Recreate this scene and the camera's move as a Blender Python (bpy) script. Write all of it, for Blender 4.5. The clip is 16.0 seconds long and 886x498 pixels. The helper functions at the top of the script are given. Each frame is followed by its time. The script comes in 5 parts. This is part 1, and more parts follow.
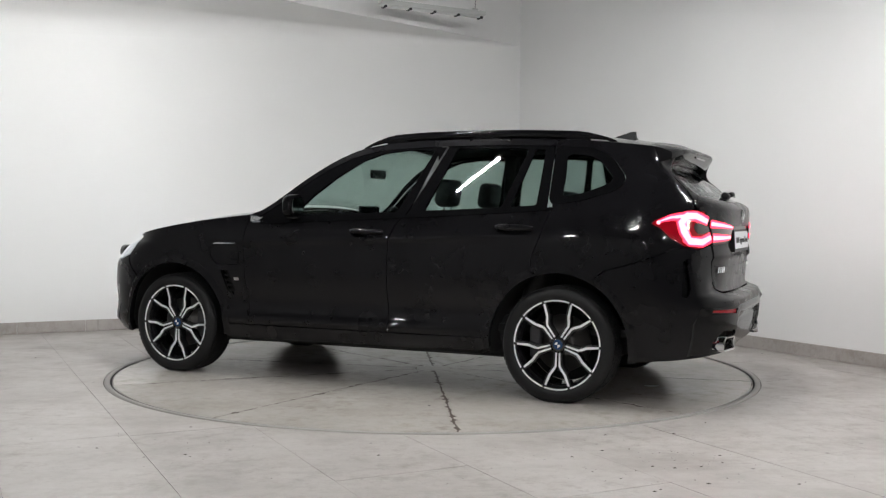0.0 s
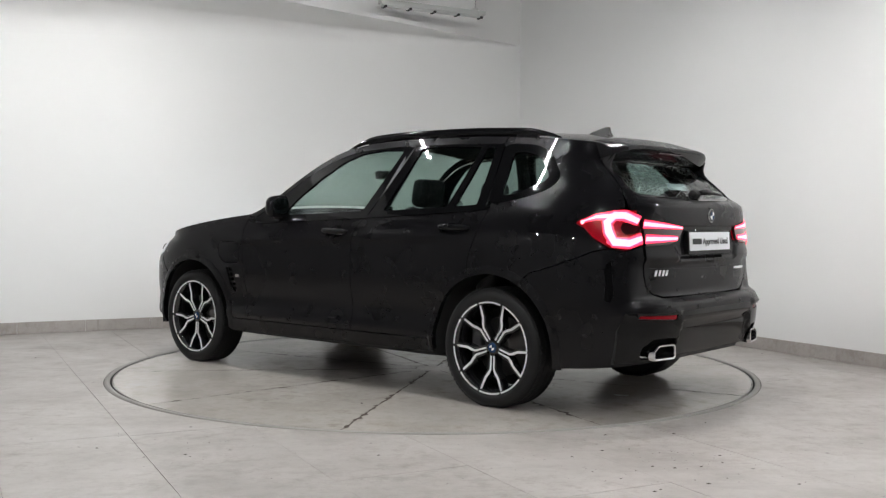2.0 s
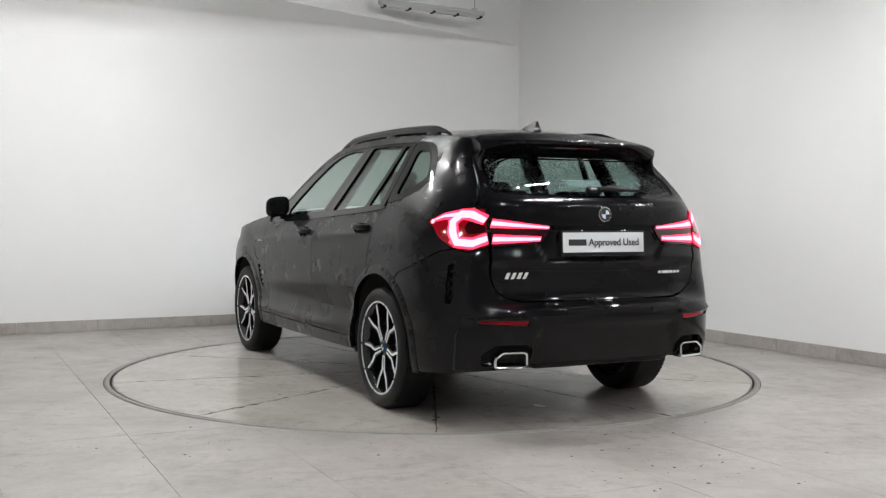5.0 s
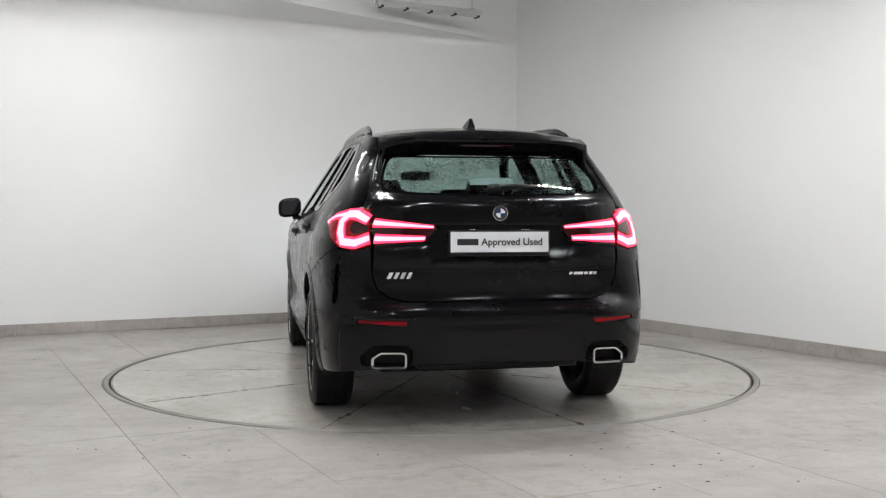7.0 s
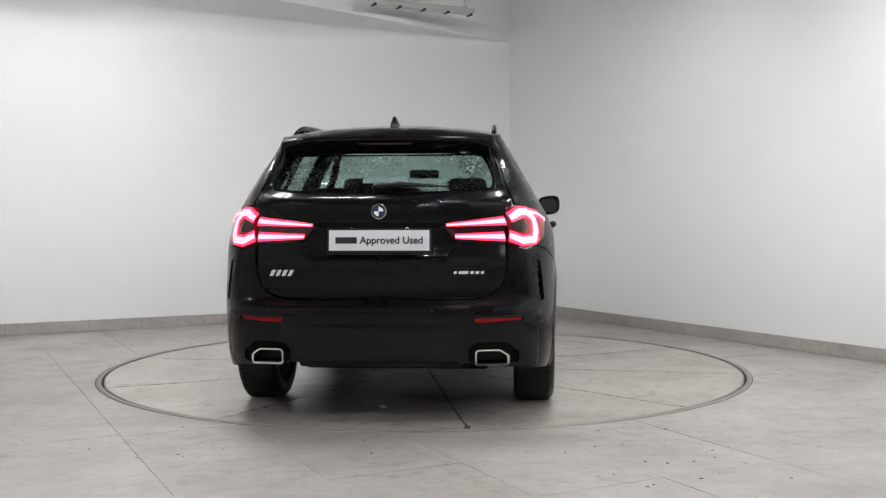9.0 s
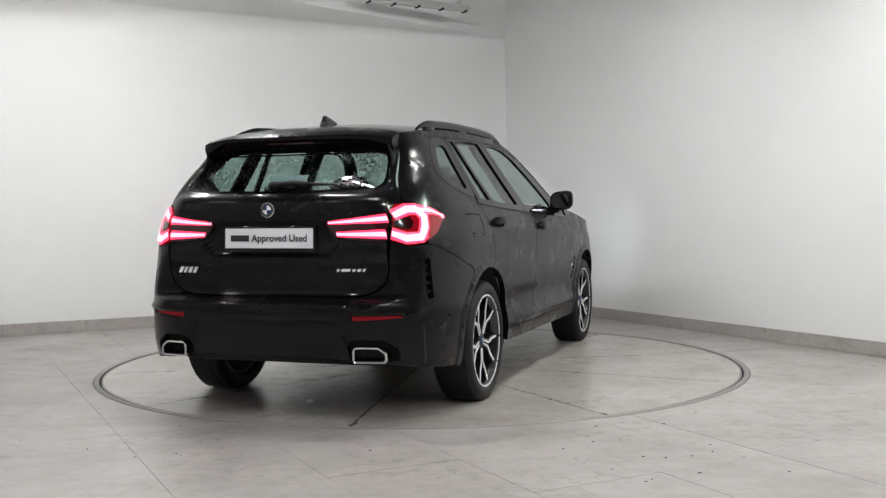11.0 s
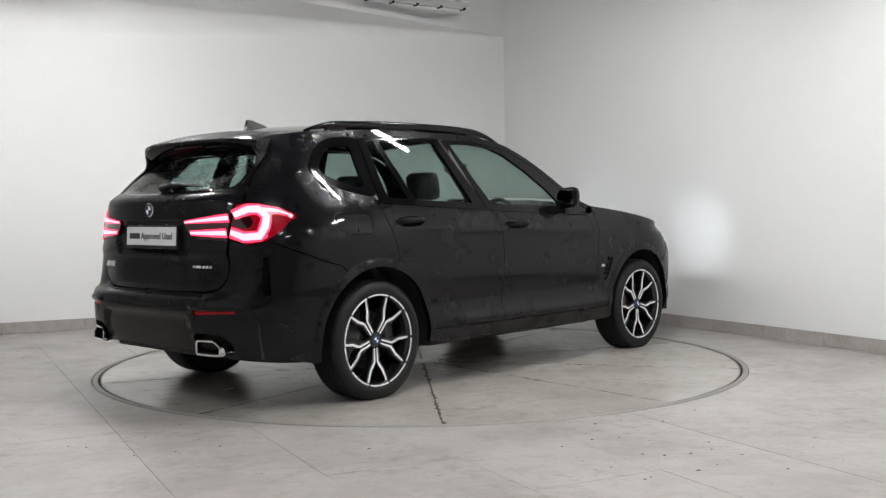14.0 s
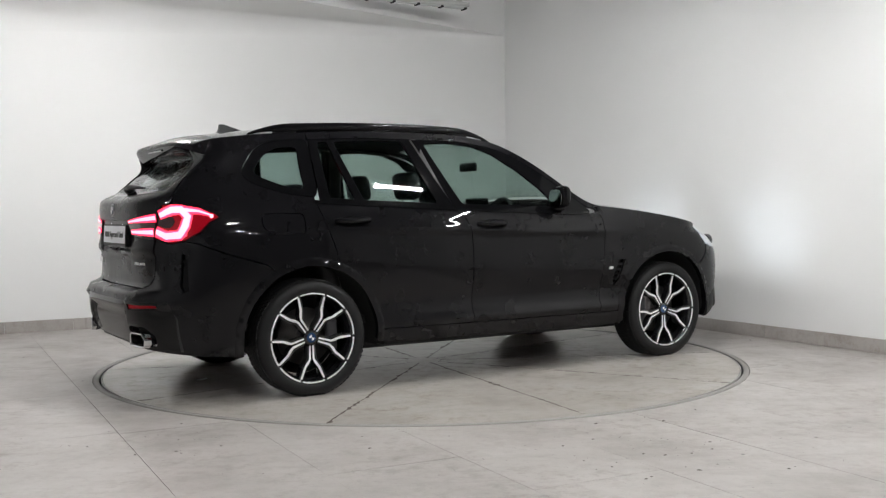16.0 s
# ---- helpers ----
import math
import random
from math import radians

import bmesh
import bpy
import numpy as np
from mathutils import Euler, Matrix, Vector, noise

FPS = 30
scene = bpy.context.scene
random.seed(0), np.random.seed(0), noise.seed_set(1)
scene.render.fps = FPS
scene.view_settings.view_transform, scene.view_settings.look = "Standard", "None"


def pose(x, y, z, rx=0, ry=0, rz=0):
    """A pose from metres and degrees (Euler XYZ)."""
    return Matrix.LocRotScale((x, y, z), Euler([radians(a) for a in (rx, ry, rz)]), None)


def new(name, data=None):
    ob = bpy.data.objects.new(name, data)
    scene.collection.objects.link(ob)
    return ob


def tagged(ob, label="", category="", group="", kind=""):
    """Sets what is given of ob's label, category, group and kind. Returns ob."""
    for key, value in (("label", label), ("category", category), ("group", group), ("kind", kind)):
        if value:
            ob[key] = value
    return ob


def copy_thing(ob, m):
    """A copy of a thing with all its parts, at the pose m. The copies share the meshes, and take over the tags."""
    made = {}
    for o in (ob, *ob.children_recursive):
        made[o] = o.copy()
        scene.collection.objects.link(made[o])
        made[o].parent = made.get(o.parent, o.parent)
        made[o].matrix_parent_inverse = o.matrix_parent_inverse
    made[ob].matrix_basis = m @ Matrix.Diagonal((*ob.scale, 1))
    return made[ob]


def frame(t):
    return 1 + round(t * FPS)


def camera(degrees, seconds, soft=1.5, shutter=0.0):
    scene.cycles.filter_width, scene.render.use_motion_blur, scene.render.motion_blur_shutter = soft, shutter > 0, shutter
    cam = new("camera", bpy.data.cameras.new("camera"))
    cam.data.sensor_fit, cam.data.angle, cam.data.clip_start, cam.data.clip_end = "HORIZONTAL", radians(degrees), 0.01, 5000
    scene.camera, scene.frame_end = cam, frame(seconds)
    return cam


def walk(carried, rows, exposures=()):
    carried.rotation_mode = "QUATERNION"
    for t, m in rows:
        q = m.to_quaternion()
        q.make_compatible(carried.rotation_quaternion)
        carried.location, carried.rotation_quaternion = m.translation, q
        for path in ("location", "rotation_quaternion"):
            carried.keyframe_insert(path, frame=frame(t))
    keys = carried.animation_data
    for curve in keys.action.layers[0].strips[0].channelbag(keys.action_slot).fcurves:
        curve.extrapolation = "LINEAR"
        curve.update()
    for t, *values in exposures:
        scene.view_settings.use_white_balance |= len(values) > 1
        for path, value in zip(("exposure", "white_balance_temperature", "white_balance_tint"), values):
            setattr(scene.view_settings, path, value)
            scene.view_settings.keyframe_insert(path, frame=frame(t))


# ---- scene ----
from mathutils.geometry import delaunay_2d_cdt

# camera on a stand: it only pans, tilts and leans a little
EYE = (-0.0613, -7.4315, 1.1012)


def view(yaw, pitch, roll):
    return Matrix.Translation(EYE) @ pose(0, 0, 0, 90 + pitch, 0, yaw) @ pose(0, 0, 0, 0, 0, -roll)


cam = camera(47.37, 16.0, soft=1.3)
YAW, PITCH, ROLL = -0.988, -1.707, -0.288
TURNS = [(0, 0, 0, 0), (4, 0, 0, 0), (5.2, -0.035, -0.012, 0.07), (6.5, -0.089, -0.029, 0.209), (7, -0.107, -0.030, 0.319),
         (7.5, -0.240, -0.057, 0.424), (8, -0.384, -0.095, 0.438), (8.5, -0.430, -0.117, 0.450), (9, -0.483, -0.140, 0.455),
         (10.2, -0.60, -0.25, 0.76), (11.5, -0.690, -0.342, 0.965), (12, -0.700, -0.355, 0.965), (12.5, -0.720, -0.400, 0.975),
         (13, -0.726, -0.416, 1.0), (14, -0.737, -0.436, 0.99), (15, -0.728, -0.444, 0.979), (16, -0.686, -0.458, 0.962)]
walk(cam, [(t, view(YAW + a, PITCH + b, ROLL + c)) for t, a, b, c in TURNS], exposures=[(0, 0.0), (16, 0.0)])

# the closed room is lit by tubes alone
world = bpy.data.worlds.new("world")
scene.world = world
world.use_nodes = True
world.node_tree.nodes["Background"].inputs[0].default_value = (0.02, 0.02, 0.02, 1)
world.node_tree.nodes["Background"].inputs[1].default_value = 0.2

TUBE_POWER = 740.0


# ---- materials ----
def mat(name, color=(0.5, 0.5, 0.5), rough=0.5, metal=0.0, coat=0.0, emit=None, strength=0.0, spec=0.5):
    m = bpy.data.materials.new(name)
    m.use_nodes = True
    b = m.node_tree.nodes["Principled BSDF"]
    b.inputs["Base Color"].default_value = (*color, 1)
    b.inputs["Roughness"].default_value = rough
    b.inputs["Metallic"].default_value = metal
    b.inputs["Coat Weight"].default_value = coat
    b.inputs["Coat Roughness"].default_value = 0.012
    b.inputs["Specular IOR Level"].default_value = spec
    if emit:
        b.inputs["Emission Color"].default_value = (*emit, 1)
        b.inputs["Emission Strength"].default_value = strength
    return m


class Nodes:
    """Short hand for building a material's tree."""

    def __init__(self, m):
        self.t = m.node_tree
        self.bsdf = self.t.nodes["Principled BSDF"]

    def link(self, a, b):
        self.t.links.new(a, b)

    def coords(self):
        return self.t.nodes.new("ShaderNodeTexCoord").outputs["Object"]

    def world_coords(self):
        return self.t.nodes.new("ShaderNodeNewGeometry").outputs["Position"]

    def noise(self, vec, scale, detail=4, rough=0.55):
        n = self.t.nodes.new("ShaderNodeTexNoise")
        n.inputs["Scale"].default_value, n.inputs["Detail"].default_value, n.inputs["Roughness"].default_value = scale, detail, rough
        self.link(vec, n.inputs["Vector"])
        return n.outputs["Fac"]

    def ramp(self, fac, stops):
        n = self.t.nodes.new("ShaderNodeValToRGB")
        while len(n.color_ramp.elements) < len(stops):
            n.color_ramp.elements.new(0.5)
        for e, (p, c) in zip(n.color_ramp.elements, stops):
            e.position = p
            e.color = (*c, 1) if len(c) == 3 else c
        self.link(fac, n.inputs[0])
        return n.outputs[0]

    def mix(self, fac, a, b, mode="MIX"):
        n = self.t.nodes.new("ShaderNodeMix")
        n.data_type, n.blend_type = "RGBA", mode
        for v, k in ((fac, 0), (a, 6), (b, 7)):
            if isinstance(v, (int, float)):
                n.inputs[k].default_value = v
            elif isinstance(v, tuple):
                n.inputs[k].default_value = (*v, 1)
            else:
                self.link(v, n.inputs[k])
        return n.outputs[2]

    def math(self, op, a, b=0.0):
        n = self.t.nodes.new("ShaderNodeMath")
        n.operation = op
        for v, k in ((a, 0), (b, 1)):
            if isinstance(v, (int, float)):
                n.inputs[k].default_value = v
            else:
                self.link(v, n.inputs[k])
        return n.outputs[0]

    def bump(self, height, strength, distance):
        n = self.t.nodes.new("ShaderNodeBump")
        n.inputs["Strength"].default_value, n.inputs["Distance"].default_value = strength, distance
        self.link(height, n.inputs["Height"])
        return n.outputs["Normal"]

    def set(self, key, out):
        self.link(out, self.bsdf.inputs[key])


def plaster(name, tone):
    m = mat(name, tone, 0.75)
    n = Nodes(m)
    p = n.world_coords()
    big = n.noise(p, 0.7, 3)
    n.set("Base Color", n.ramp(big, [(0.3, tuple(c * 0.97 for c in tone)), (0.7, tone)]))
    n.set("Normal", n.bump(n.noise(p, 90, 3), 0.12, 0.002))
    return m


def concrete_tile(name, a, b, c, rough_lo, rough_hi, streak=1.0):
    """Cement-look porcelain: cloudy, with scuffs and small dark specks; each tile a little different."""
    m = mat(name, a, 0.4)
    n = Nodes(m)
    p = n.world_coords() if streak else n.coords()
    cloud = n.noise(p, 1.3, 6, 0.62)
    fine = n.noise(p, 14, 6, 0.7)
    mapping = n.t.nodes.new("ShaderNodeMapping")
    mapping.inputs["Rotation"].default_value = (0, 0, radians(-25))
    mapping.inputs["Scale"].default_value = (1.2, 7.0, 1)
    n.link(p, mapping.inputs["Vector"])
    drawn = n.noise(mapping.outputs[0], 1.6, 5, 0.65)
    col = n.ramp(cloud, [(0.32, b), (0.5, a), (0.68, c)])
    col = n.mix(n.ramp(drawn, [(0.55, (0, 0, 0)), (0.72, (0.55, 0.55, 0.55))]), col, b)
    col = n.mix(n.ramp(fine, [(0.3, (0.35, 0.35, 0.35)), (0.5, (0, 0, 0))]), col, tuple(x * 0.8 for x in b))
    vor = n.t.nodes.new("ShaderNodeTexVoronoi")
    vor.inputs["Scale"].default_value = 5.5
    n.link(p, vor.inputs["Vector"])
    speck = n.ramp(vor.outputs["Distance"], [(0.035, (1, 1, 1)), (0.065, (0, 0, 0))])
    speck = n.mix(1.0, speck, n.ramp(n.noise(p, 2.1, 2), [(0.56, (0, 0, 0)), (0.6, (1, 1, 1))]), "MULTIPLY")
    col = n.mix(speck, col, (0.07, 0.065, 0.06))
    dirt = n.mix(1.0, n.ramp(n.noise(p, 9.0, 8, 0.75), [(0.49, (0, 0, 0)), (0.68, (0.75, 0.75, 0.75))]), n.ramp(n.noise(p, 1.1, 3), [(0.36, (0, 0, 0)), (0.62, (1, 1, 1))]), "MULTIPLY")
    col = n.mix(dirt, col, (b[0] * 0.66, b[1] * 0.60, b[2] * 0.54))
    grit = n.ramp(n.noise(p, 60.0, 3, 0.8), [(0.62, (0, 0, 0)), (0.70, (0.55, 0.55, 0.55))])
    col = n.mix(grit, col, tuple(x * 0.6 for x in b))
    scuffs = n.t.nodes.new("ShaderNodeMapping")
    scuffs.inputs["Rotation"].default_value = (0, 0, radians(38))
    scuffs.inputs["Scale"].default_value = (2.5, 34.0, 1)
    n.link(p, scuffs.inputs["Vector"])
    mark = n.ramp(n.noise(scuffs.outputs[0], 1.0, 3, 0.6), [(0.66, (0, 0, 0)), (0.74, (0.5, 0.5, 0.5))])
    mark = n.mix(1.0, mark, n.ramp(n.noise(p, 0.9, 3), [(0.45, (0, 0, 0)), (0.62, (1, 1, 1))]), "MULTIPLY")
    col = n.mix(mark, col, tuple(x * 0.55 for x in b))
    info = n.t.nodes.new("ShaderNodeObjectInfo").outputs["Random"]
    tint = n.ramp(info, [(0, (0.95, 0.95, 0.95)), (1, (1.0, 1.0, 1.0))])
    n.set("Base Color", n.mix(1.0, col, tint, "MULTIPLY"))
    r = n.noise(p, 3.3, 5, 0.6)
    rr = n.t.nodes.new("ShaderNodeMapRange")
    rr.inputs["From Min"].default_value, rr.inputs["From Max"].default_value = 0.3, 0.7
    rr.inputs["To Min"].default_value, rr.inputs["To Max"].default_value = rough_lo, rough_hi
    n.link(r, rr.inputs[0])
    n.set("Roughness", rr.outputs[0])
    n.set("Normal", n.bump(n.noise(p, 40, 4), 0.08, 0.002))
    return m


def wet_paint(name, color, drops, coat=0.48):
    """Black car lacquer; rain beads lie on it as fine relief."""
    m = mat(name, color, 0.45, 0.0, coat, spec=0.02)
    n = Nodes(m)
    n.bsdf.inputs["Coat IOR"].default_value = 1.50
    p = n.coords()
    n.set("Base Color", n.ramp(n.noise(p, 2.0, 3), [(0.35, color), (0.75, tuple(c * 1.25 for c in color))]))
    vor = n.t.nodes.new("ShaderNodeTexVoronoi")
    vor.inputs["Scale"].default_value = 165
    n.link(p, vor.inputs["Vector"])
    bead = n.ramp(vor.outputs["Distance"], [(0.12, (1, 1, 1)), (0.42, (0, 0, 0))])
    where = n.ramp(n.noise(p, 5.0, 4, 0.7), [(0.36, (0.15, 0.15, 0.15)), (0.62, (1, 1, 1))])
    sep = n.t.nodes.new("ShaderNodeSeparateXYZ")
    n.link(p, sep.inputs[0])
    high = n.t.nodes.new("ShaderNodeMapRange")
    high.inputs["From Min"].default_value, high.inputs["From Max"].default_value = 1.02, 1.32
    n.link(sep.outputs["Z"], high.inputs[0])
    h = n.math("MULTIPLY", n.math("MULTIPLY", bead, where), high.outputs[0])
    nrm = n.bump(h, drops, 0.004)
    if drops > 0:
        n.set("Coat Normal", nrm)
    n.set("Roughness", n.ramp(n.noise(p, 7, 4), [(0.3, (0.24, 0.24, 0.24)), (0.7, (0.36, 0.36, 0.36))]))
    return m


def window_glass(name, tint, drops=0.0):
    """Thin tinted pane: coloured see-through with a Fresnel gloss and rain on the upper part."""
    m = bpy.data.materials.new(name)
    m.use_nodes = True
    t = m.node_tree
    for x in list(t.nodes):
        if x.bl_idname == "ShaderNodeBsdfPrincipled":
            t.nodes.remove(x)
    out = next(x for x in t.nodes if x.bl_idname == "ShaderNodeOutputMaterial")
    clear = t.nodes.new("ShaderNodeBsdfTransparent")
    clear.inputs[0].default_value = (*tint, 1)
    gloss = t.nodes.new("ShaderNodeBsdfGlossy")
    gloss.inputs["Roughness"].default_value = 0.004
    face = t.nodes.new("ShaderNodeLayerWeight")
    face.inputs["Blend"].default_value = 0.5
    fifth = t.nodes.new("ShaderNodeMath")
    fifth.operation = "POWER"
    t.links.new(face.outputs["Facing"], fifth.inputs[0])
    fifth.inputs[1].default_value = 4.5
    fres = t.nodes.new("ShaderNodeMath")
    fres.operation = "MULTIPLY_ADD"
    t.links.new(fifth.outputs[0], fres.inputs[0])
    fres.inputs[1].default_value, fres.inputs[2].default_value = 0.92, 0.055
    mix = t.nodes.new("ShaderNodeMixShader")
    t.links.new(fres.outputs[0], mix.inputs[0])
    t.links.new(clear.outputs[0], mix.inputs[1])
    t.links.new(gloss.outputs[0], mix.inputs[2])
    last = mix
    if drops:
        p = t.nodes.new("ShaderNodeTexCoord").outputs["Object"]
        mp = t.nodes.new("ShaderNodeMapping")
        mp.inputs["Scale"].default_value = (1, 1, 0.16) if drops > 0.8 else (1, 1, 0.7)
        t.links.new(p, mp.inputs[0])
        vor = t.nodes.new("ShaderNodeTexVoronoi")
        vor.inputs["Scale"].default_value = 95 if drops > 0.8 else 170
        t.links.new(mp.outputs[0], vor.inputs["Vector"])
        r1 = t.nodes.new("ShaderNodeValToRGB")
        r1.color_ramp.elements[0].position, r1.color_ramp.elements[0].color = (0.30 if drops > 0.8 else 0.2), (1, 1, 1, 1)
        r1.color_ramp.elements[1].position, r1.color_ramp.elements[1].color = (0.60 if drops > 0.8 else 0.4), (0, 0, 0, 1)
        t.links.new(vor.outputs["Distance"], r1.inputs[0])
        nz = t.nodes.new("ShaderNodeTexNoise")
        nz.inputs["Scale"].default_value = 6
        nz.inputs["Detail"].default_value = 4
        t.links.new(mp.outputs[0], nz.inputs["Vector"])
        r2 = t.nodes.new("ShaderNodeValToRGB")
        r2.color_ramp.elements[0].position, r2.color_ramp.elements[0].color = 0.36, (0, 0, 0, 1)
        r2.color_ramp.elements[1].position, r2.color_ramp.elements[1].color = 0.62, (drops, drops, drops, 1)
        t.links.new(nz.outputs["Fac"], r2.inputs[0])
        mul = t.nodes.new("ShaderNodeMath")
        mul.operation = "MULTIPLY"
        t.links.new(r1.outputs[0], mul.inputs[0])
        t.links.new(r2.outputs[0], mul.inputs[1])
        water = t.nodes.new("ShaderNodeBsdfTranslucent")
        water.inputs[0].default_value = (0.82, 0.92, 0.90, 1)
        wet = t.nodes.new("ShaderNodeMixShader")
        t.links.new(mul.outputs[0], wet.inputs[0])
        t.links.new(mix.outputs[0], wet.inputs[1])
        t.links.new(water.outputs[0], wet.inputs[2])
        last = wet
    t.links.new(last.outputs[0], out.inputs[0])
    return m


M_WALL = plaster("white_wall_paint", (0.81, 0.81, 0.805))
# greyer than the walls so the lacquer reflects less light from above
M_CEIL = plaster("ceiling_dimmed_tone", (0.42, 0.42, 0.41))
M_BACK = plaster("dark_grey_wall_paint", (0.10, 0.10, 0.105))
# tone of the unseen west wall, set by the sheen it gives the flank
M_SIDE = plaster("mid_grey_reflected_tone", (0.36, 0.36, 0.365))
M_FLOOR = concrete_tile("cement_tile", (0.418, 0.390, 0.370), (0.325, 0.299, 0.279), (0.468, 0.44, 0.420), 0.30, 0.5)
M_TABLE = concrete_tile("turntable_tile", (0.45, 0.415, 0.385), (0.38, 0.35, 0.325), (0.50, 0.465, 0.435), 0.20, 0.27, 0)
M_GROUT = mat("dark_grout", (0.11, 0.10, 0.092), 0.9)
M_RUST = mat("rusty_joint", (0.045, 0.028, 0.020), 0.85)
M_SKIRT = concrete_tile("skirting_tile", (0.41, 0.38, 0.36), (0.36, 0.335, 0.31), (0.45, 0.42, 0.395), 0.4, 0.6)
M_STEEL = mat("dull_steel", (0.27, 0.255, 0.24), 0.55, 0.2)
M_GRIT = mat("dirt_crumbs", (0.060, 0.048, 0.040), 0.9)
M_GAP = mat("black_gap", (0.012, 0.012, 0.012), 0.8)
M_PAINT = wet_paint("black_lacquer", (0.0050, 0.0048, 0.0056), 0.14)
M_PAINT_DRY = wet_paint("black_lacquer_dry", (0.0050, 0.0048, 0.0056), 0.0)
M_PAINT_TOP = wet_paint("wet_black_lacquer", (0.0050, 0.0048, 0.0056), 0.9, 1.0)
M_APRON = mat("gloss_black_apron", (0.0045, 0.0045, 0.005), 0.10, 0, 0, spec=0.28)
M_PIANO = mat("gloss_black_trim", (0.004, 0.004, 0.0045), 0.05, 0, 0, spec=0.2)
M_PLASTIC = mat("satin_black_plastic", (0.007, 0.007, 0.0075), 0.42, spec=0.3)
M_UNDER = mat("underbody_black", (0.010, 0.010, 0.010), 0.8)
M_RUBBER = mat("tyre_rubber", (0.008, 0.008, 0.0085), 0.55, spec=0.3)
M_ALLOY = mat("machined_alloy", (0.90, 0.90, 0.91), 0.38, 0.45)
M_WHEEL = mat("black_wheel_lacquer", (0.010, 0.010, 0.011), 0.16, 0, 0.6)
M_DISC = mat("brake_iron", (0.16, 0.15, 0.145), 0.4, 0.9)
M_CALIPER = mat("caliper_grey", (0.06, 0.06, 0.065), 0.5, 0.4)
M_CHROME = mat("chrome", (0.80, 0.80, 0.81), 0.09, 1.0)
# dark tint stands in for the black car side reflected in the mirrors
M_MIRROR = mat("darkened_mirror_glass", (0.30, 0.31, 0.32), 0.02, 1.0)
M_BLUE = mat("badge_blue", (0.014, 0.045, 0.12), 0.25, 0, 0.3)
M_WHITE = mat("badge_white", (0.8, 0.8, 0.82), 0.25)
M_GLASS = window_glass("green_tinted_glass", (0.60, 0.71, 0.675), 0.45)
M_REARGLASS = window_glass("rear_glass", (0.56, 0.69, 0.665), 0.95)
M_DARKGLASS = window_glass("dark_tinted_glass", (0.46, 0.56, 0.53), 0.35)
M_SEAT = mat("dark_leather", (0.018, 0.018, 0.019), 0.5)
M_CABIN = mat("cabin_plastic", (0.020, 0.020, 0.021), 0.6)
M_LINER = mat("headliner_cloth", (0.045, 0.045, 0.046), 0.9)
M_LENS = mat("red_lens", (0.16, 0.003, 0.008), 0.08, 0, 0.6, (1.0, 0.010, 0.03), 0.13)
M_LENSDARK = mat("dark_red_lens", (0.030, 0.002, 0.004), 0.08, 0, 1.0)
M_GUIDE = mat("red_light_guide", (0.6, 0.02, 0.05), 0.3, 0, 0, (1.0, 0.03, 0.085), 2.6)
M_CORE = mat("bright_red_core", (0.9, 0.2, 0.3), 0.3, 0, 0, (1.0, 0.25, 0.33), 3.0)
M_REFLECT = mat("red_reflector", (0.34, 0.006, 0.014), 0.25, 0, 0.25, spec=0.2)
M_HEAD = mat("headlight_lens", (0.42, 0.44, 0.47), 0.12, 0.4, 1.0, (0.85, 0.92, 1.0), 0.30)
M_BEAM = mat("headlight_beam", (0.8, 0.85, 0.9), 0.3, 0, 0, (0.80, 0.90, 1.0), 330.0)
M_PLATE = mat("white_plate", (0.78, 0.79, 0.82), 0.35)
M_INK = mat("black_ink", (0.015, 0.015, 0.016), 0.5)
M_BULB = mat("plate_bulb", (0.8, 0.85, 0.9), 0.3, 0, 0, (0.9, 0.95, 1.0), 9.0)
M_TUBE = mat("lit_tube", (0.9, 0.9, 0.9), 0.4, 0, 0, (0.985, 0.99, 0.985), TUBE_POWER)
M_LAMPBODY = mat("lamp_housing_grey", (0.45, 0.46, 0.45), 0.45)
M_CUTOFF = mat("grey_light_cutoff", (0.35, 0.35, 0.345), 0.5)
M_WIRE = mat("steel_wire", (0.2, 0.2, 0.2), 0.4, 0.8)


# ---- mesh helpers ----
def part(name, bm, material, parent=None, label=""):
    me = bpy.data.meshes.new(name)
    bm.to_mesh(me)
    bm.free()
    ob = new(name, me)
    for m in (material if isinstance(material, (list, tuple)) else [material]):
        me.materials.append(m)
    if parent is not None:
        ob.parent = parent
    if label:
        tagged(ob, label)
    return ob


def add_box(bm, size, m=None, bevel=0.0, seg=2):
    r = bmesh.ops.create_cube(bm, size=1.0, matrix=(m or Matrix()) @ Matrix.Diagonal((*size, 1)))
    if bevel:
        edges = list({e for v in r["verts"] for e in v.link_edges})
        bmesh.ops.bevel(bm, geom=edges, offset=bevel, segments=seg, affect="EDGES", profile=0.5)
    return bm


def box(size, m=None, bevel=0.0, seg=2):
    return add_box(bmesh.new(), size, m, bevel, seg)


def add_lathe(bm, profile, steps, m=None, closed=False):
    """Turns (radius, height) pairs round the z axis of m."""
    m = m or Matrix()
    rings = []
    for r, h in profile:
        rings.append([bm.verts.new(m @ Vector((r * math.cos(2 * math.pi * k / steps), r * math.sin(2 * math.pi * k / steps), h))) for k in range(steps)])
    n = len(rings)
    for i in range(n if closed else n - 1):
        a, b = rings[i], rings[(i + 1) % n]
        for k in range(steps):
            f = bm.faces.new((a[k], a[(k + 1) % steps], b[(k + 1) % steps], b[k]))
            f.smooth = True
    if not closed:
        for ring, flip in ((rings[0], True), (rings[-1], False)):
            f = bm.faces.new(ring[::-1] if flip else ring)
    return bm


